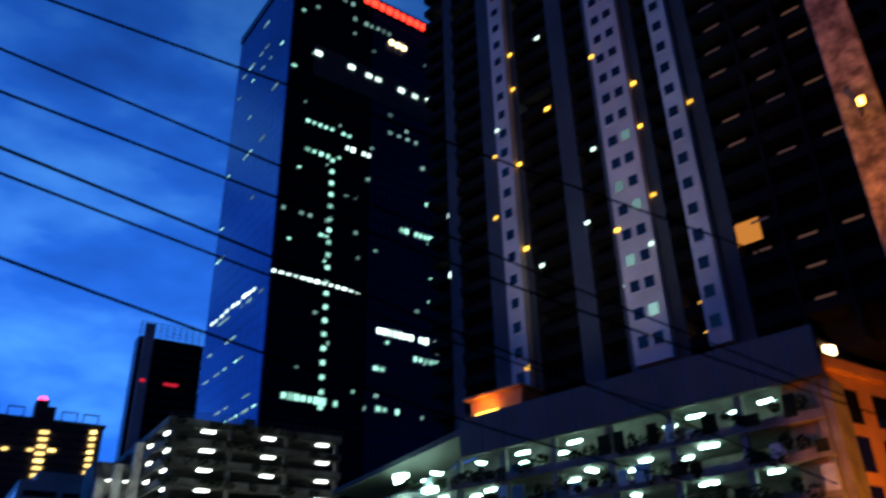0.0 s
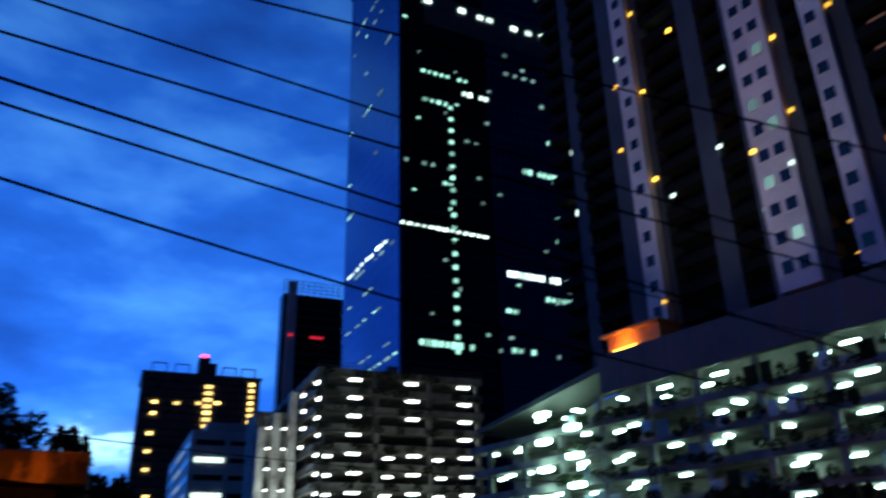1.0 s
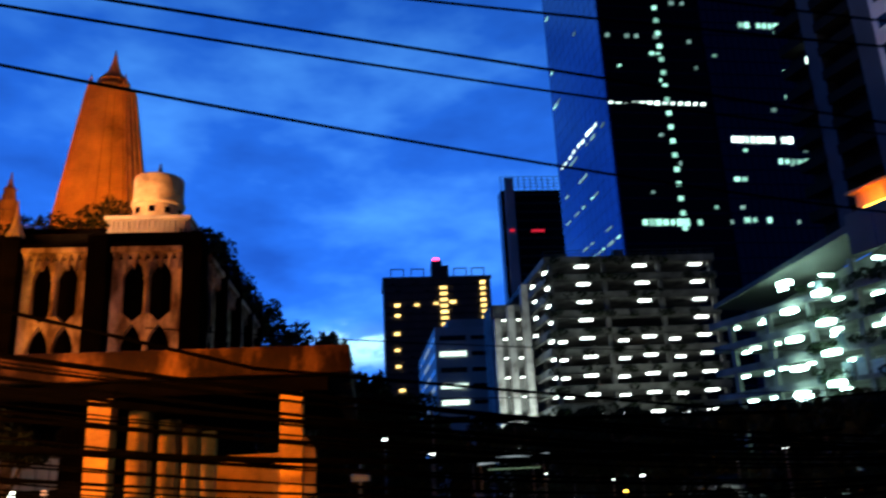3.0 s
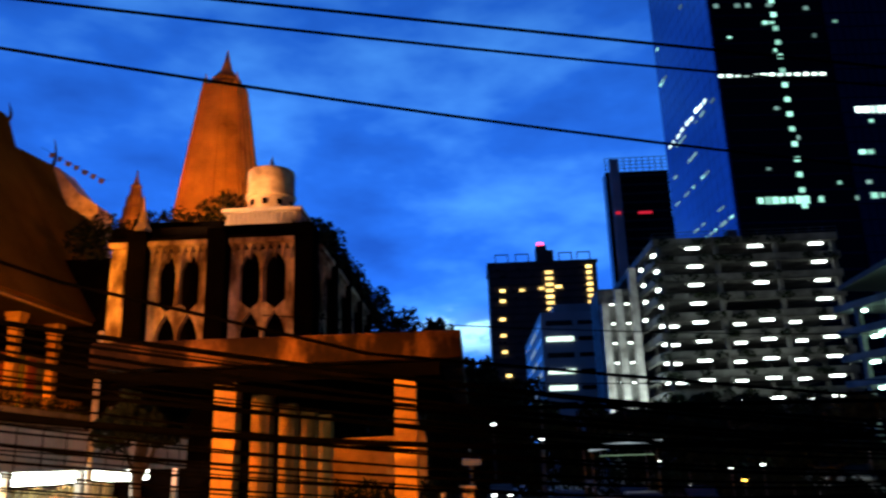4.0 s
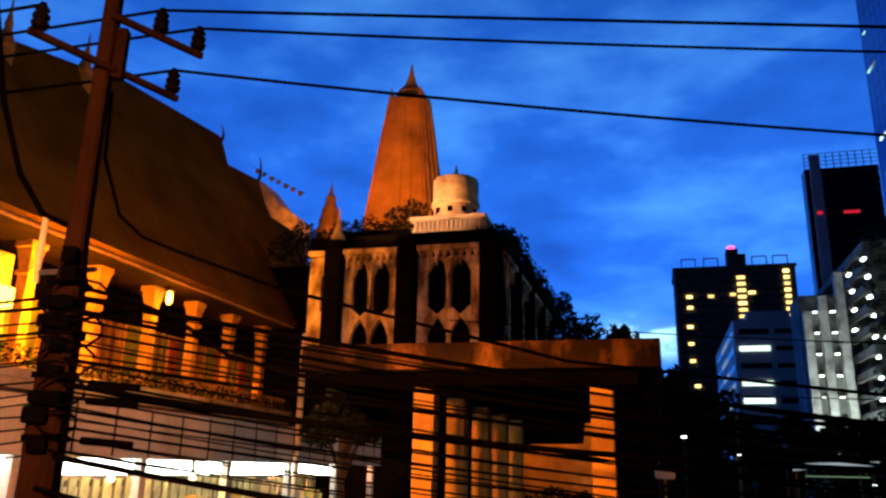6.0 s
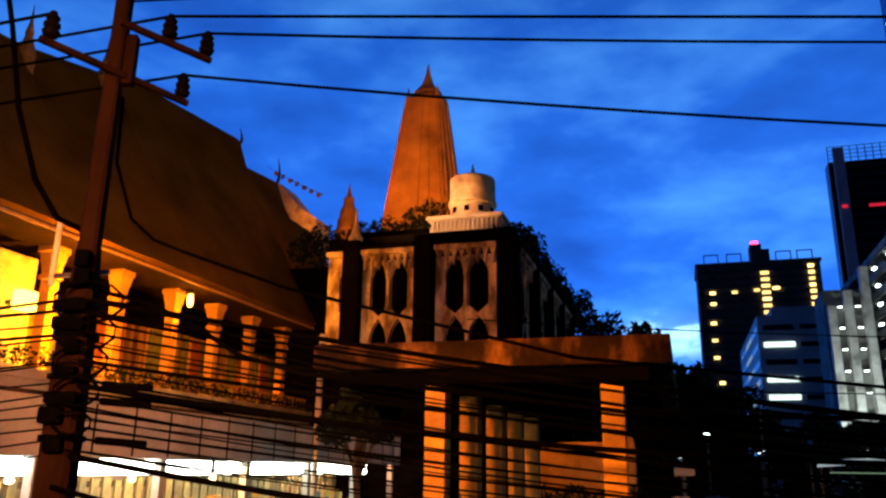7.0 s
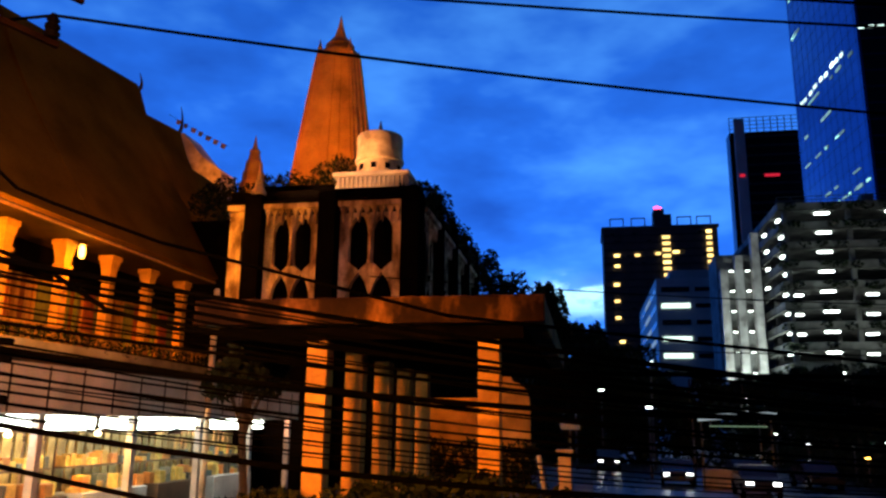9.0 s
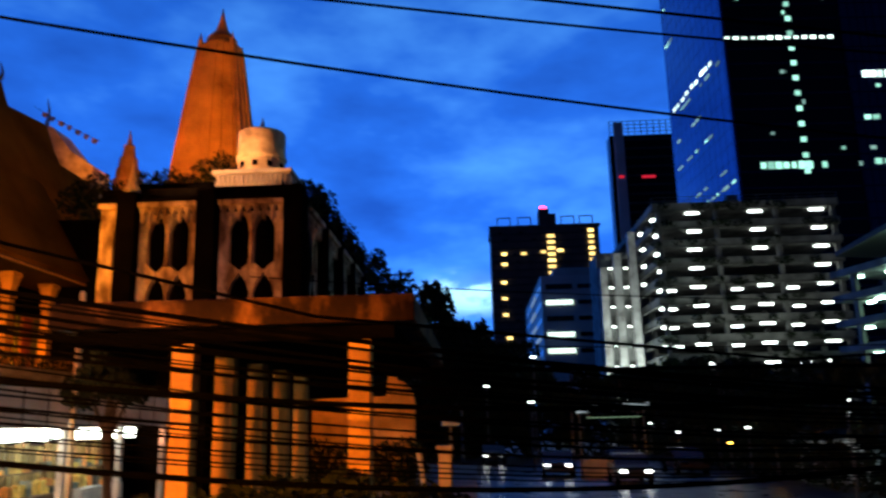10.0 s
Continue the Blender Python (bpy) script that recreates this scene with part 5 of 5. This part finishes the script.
def build_street():
    silver = mat("grey_car_paint", (0.04, 0.043, 0.05), 0.3, metal=0.5, var=0.1, scale=1, fine=60, bump=0)
    dark = mat("dark_car_paint", (0.03, 0.035, 0.05), 0.2, metal=0.3, var=0.1, scale=1, fine=60, bump=0)
    car(5.6, 47, -95, dark, "dark saloon car with headlights on")
    car(8.6, 41, -92, silver, "grey saloon car with headlights on")
    car(9.8, 50, -90, dark, "dark saloon car with headlights on")
    car(2.2, 63, -90, silver, "grey saloon car with headlights on")
    car(12.9, 47, -88, dark, "dark saloon car parked with lights off", on=False)
    a = thing("lit_awning", "white awning lit from below by a tube", "awning", 8.4, 45.5, GROUND, 4)
    bm = prism([(-2.0, 3.65), (2.0, 3.85), (2.05, 3.95), (-2.0, 3.78)], -1.2, 1.2)
    part("canopy", bm, PLASTER, a)
    for x in (-1.8, 1.8):
        for y in (-1.1, 1.1):
            part("post", turned(((0.05, 0), (0.05, 3.7)), 8, x, y), IRON, a)
    part("valance", prism([(-2.0, 3.5), (2.1, 3.82), (2.1, 4.02), (-1.9, 3.85)], -1.3, -1.22), lit("backlit_canvas", (0.74, 0.92, 1.0), 0.42), a, "backlit white awning canvas")
    part("tube_light", slab(-1.5, 1.5, -1.6, -1.54, 3.22, 3.27, 0.02), lit("greenish_tube", (0.6, 1.0, 0.6), 0.25), a)
    for x in (-1.4, 1.36):
        part("tube_arm", boxes((x, x + 0.04, -1.58, -1.2, 3.27, 3.48)), IRON, a)
    part("counter", slab(-1.6, 1.6, -0.4, 0.4, 0, 1.0, 0.03), PLASTER, a)
    for x, y, z in ((5.6, 62, 6.6), (1.9, 66, 4.6), (-0.1, 58, 2.7), (4.6, 52, 2.9)):
        s = thing("street_lamp", "slim street lamp with a cold white head", "street lamp", x, y, GROUND, 0, "street lamps")
        part("pole", turned(((0.09, 0), (0.06, z - GROUND - 0.1)), 8), IRON, s)
        part("head", slab(-0.2, 0.2, -0.1, 0.1, z - GROUND - 0.08, z - GROUND + 0.03, 0.03), LAMP_WHITE, s)
    for x, y, z, m in ((15.2, 57, 0.6, LAMP_WHITE), (15.3, 48, 0.8, LAMP_WHITE), (15.4, 43, 1.0, LAMP_WHITE), (15.2, 45.6, 0.15, SODIUM_LAMP), (15.3, 39, 0.2, SODIUM_LAMP), (15.2, 31, 1.6, LAMP_WHITE), (15.1, 27, 1.9, LAMP_WHITE), (15.2, 66, 1.2, LAMP_WHITE)):
        s = thing("garden_lamp", "small lamp on a post before the hedge", "lamp", x, y, GROUND, 0, "garden lamps")
        part("post", turned(((0.05, 0), (0.04, z - GROUND)), 8), IRON, s)
        part("head", slab(-0.11, 0.11, -0.07, 0.07, z - GROUND, z - GROUND + 0.07, 0.02), m, s)
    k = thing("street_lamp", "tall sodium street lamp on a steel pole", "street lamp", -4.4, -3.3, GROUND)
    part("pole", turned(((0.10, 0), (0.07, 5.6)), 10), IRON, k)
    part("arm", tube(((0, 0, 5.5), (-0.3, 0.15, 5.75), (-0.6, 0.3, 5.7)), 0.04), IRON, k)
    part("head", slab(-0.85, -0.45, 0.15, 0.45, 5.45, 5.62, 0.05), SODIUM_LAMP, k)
    p = thing("gate_pier", "low orange-lit pier beside the gate", "pier", 0.02, 23.5, GROUND)
    part("shaft", slab(-0.18, 0.18, -0.2, 0.2, 0, 2.4, 0.03), CREAM, p)
    part("cap", slab(-0.24, 0.24, -0.26, 0.26, 2.4, 2.5, 0.02), CREAM, p)
    w = thing("leaning_post", "thin white post leaning beside the pier", "post", -0.45, 22.5, GROUND)
    part("shaft", tube(((0.12, 0, 0), (-0.22, 0, 2.35)), 0.07, 8), PLASTER, w)
    b = thing("blue_sign", "small blue street sign on a grey post", "sign", 0.15, 25.5, GROUND)
    part("post", turned(((0.03, 0), (0.03, 3.3)), 8), IRON, b)
    part("panel", slab(-0.3, 0.3, -0.05, -0.02, 3.05, 3.3, 0.01), mat("blue_enamel", (0.03, 0.12, 0.45), 0.35, var=0.1, scale=2, fine=30), b)
    pv = part("pavement", slab(-11, 0.9, 9.5, 60, GROUND - 0.1, GROUND + 0.15, 0.03), CONCRETE)
    tagged(pv, "concrete pavement with a raised kerb by the gate", "pavement", kind="structure")


# ---- arcade stock ----
def build_stalls():
    back = thing("slatted_screen", "tall slatted timber screen lit from the canopy", "screen", -13.6, 8, GROUND)
    slat = mesh_of("slat", slab(-0.03, 0.03, -0.16, 0.16, 0, 2.9, 0.01), mat("honey_timber", (0.55, 0.40, 0.16), 0.6, var=0.35, scale=3, fine=30, piece=0.5))
    for i in range(54):
        piece("slat", slat, back, y=0.42 * i, size=(1, rnd.uniform(0.6, 1.1), rnd.uniform(0.93, 1.0)))
    part("rail", boxes((-0.08, -0.03, -0.2, 22.6, 2.6, 2.75), (-0.08, -0.03, -0.2, 22.6, 1.2, 1.3)), TEAK, back)
    goods = [mat("stock_%s" % n, c, 0.5, var=0.3, scale=6, fine=40, piece=0.4) for n, c in (("ochre", (0.55, 0.33, 0.08)), ("gold", (0.7, 0.5, 0.12)), ("grey", (0.10, 0.12, 0.11)), ("orange", (0.6, 0.22, 0.05)), ("dark", (0.06, 0.06, 0.06)))]
    meshes = [mesh_of("carton", slab(-0.2, 0.2, -0.22, 0.22, 0, 0.36, 0.02), m) for m in goods]
    for k in range(6):
        s = thing("market_stall", "market counter stacked with cartons and trays", "stall", -12.3, 9.2 + 3.6 * k, GROUND, 0, "market stalls")
        part("counter", slab(-0.5, 0.4, -1.5, 1.5, 0, 1.35, 0.03), PLASTER if k % 2 else TEAK, s)
        part("shelf", slab(-0.55, -0.15, -1.5, 1.5, 1.95, 2.0, 0.01), TEAK, s)
        for y in (-1.5, 1.45):
            part("upright", boxes((-0.55, -0.5, y, y + 0.05, 1.35, 2.5)), TEAK, s)
        for i in range(13):
            piece("carton", rnd.choice(meshes), s, rnd.uniform(-0.2, 0.2), -1.4 + 0.23 * i, 1.35, rnd.uniform(-25, 25), (0.8, rnd.uniform(0.35, 0.7), rnd.uniform(0.3, 1.2)))
            if rnd.random() < 0.8:
                piece("carton", rnd.choice(meshes), s, -0.35, -1.4 + 0.23 * i, 2.0, rnd.uniform(-9, 9), (0.8, rnd.uniform(0.3, 0.6), rnd.uniform(0.3, 1.1)))
    bulbs = mesh_of("bulb", turned(((0.02, 0.16), (0.05, 0.12), (0.09, 0.05), (0.07, 0.0), (0.01, -0.02)), 10), WARM_LAMP)
    for y in (12.2, 15.7, 16.6, 19.0):
        b = new("hanging_bulb", bulbs)
        b.location = (-12.0, y, 1.28)
        tagged(b, "bare bulb hanging below the canopy", "lamp", "hanging bulbs")
        part("flex", tube(((0, 0, 0.14), (0, 0, 0.52)), 0.012), RUBBER, b)


# ---- cables, flags and small things ----
def build_small():
    thick = "thick black service cable drooping from the pole"
    cable([(-6.84, 7.95, 6.5), (-6.84, 8, 5.56), (-6.49, 8, 4.74), (-6.1, 8, 4.42), (-5.58, 8, 4.21), (-4.36, 8.4, 3.78), (-1.0, 9.6, 3.0), (6, 12.5, 2.5), (14, 16, 3.0)], 0.024, thick, "service cables")
    cable([(-9.3, 8, 8.6), (-9.1, 8, 8.0), (-8.7, 8, 6.6), (-8.18, 8, 5.45), (-7.69, 8, 4.84), (-6.9, 7.8, 4.5)], 0.04, thick, "service cables")
    cable([(-6.7, 7.9, 3.75), (-6.16, 8, 3.62), (-5.48, 8, 3.35), (-4.73, 8, 2.91), (-3.98, 8.2, 2.7), (0, 9.8, 2.3), (8, 13, 2.4)], 0.03, thick, "service cables")
    cable(sagging((-6.6, 7.5, 1.75), (9, 13.8, 0.9), 0.55), 0.04, "thick black trunk cable low on the pole", "service cables")
    cable(sagging((-6.6, 7.5, 2.55), (9, 13.8, 2.1), 0.5), 0.04, "thick black trunk cable low on the pole", "service cables")
    cable(sagging((-6.6, 7.4, 1.4), (6, 9.5, -0.2), 0.3), 0.03, "thick black trunk cable low on the pole", "service cables")
    for z in (2.55, 2.35, 1.9):
        ob = part("cable_splice", slab(-0.3, 0.3, -0.045, 0.045, -0.045, 0.045, 0.03), RUBBER)
        ob.matrix_world = pose(-6.1, 7.85, z, 0, 4, 20)
        tagged(ob, "black cable splice box strapped to the bundle", "cable box", "splice boxes")
    # far wire across the gap of sky
    cable(sagging((-9, 34, 8.3), (30, 46, 8.0), 0.4), 0.03, "thin distant wire across the street")
    cable(sagging((-9, 30, 5.0), (30, 40, 5.0), 0.3), 0.025, "thin distant wire across the street")
    f = thing("flag_line", "string of small cloth flags from the hall roof", "flags", 0, 0, 0)
    part("line", tube(sagging((-29.6, 50, 24.2), (-24.6, 50, 21.4), 0.15), 0.015), RUBBER, f)
    cloth = mat("faded_flag_cloth", (0.55, 0.25, 0.10), 0.9, var=0.3, scale=6, fine=30, piece=0.4)
    for i in range(7):
        part("flag", prism([(0, 0), (0.42, 0), (0.36, -0.36), (0.04, -0.34)], 0, 0.02), cloth, f).matrix_local = pose(-28.9 + 0.62 * i, 50, 23.75 - 0.35 * i, 0, 20, rnd.uniform(-20, 20))
    c = thing("far_chapel_roof", "orange-lit gable of a chapel beyond the hall", "roof", -33.2, 60, 0)
    part("gable", prism([(-3.5, GROUND), (3.0, GROUND), (3.0, 23.2), (1.2, 24.4), (-0.8, 26.8), (-3.5, 27.5)], 0, 3), CREAM, c)
    glow("chapel_light", (-31.0, 57.5, 22.5), 300)
    s = thing("conduit_stub", "short orange-lit conduit end strapped to the pole", "conduit", -7.62, 8.0, 4.5)
    part("pipe", turned(((0.04, -0.6), (0.04, 0.32), (0.02, 0.33)), 10), CREAM, s)
    part("clip", slab(0.0, 0.9, -0.02, 0.02, -0.5, -0.44, 0.005), IRON, s)


build_planting()
build_street()
build_stalls()
build_small()
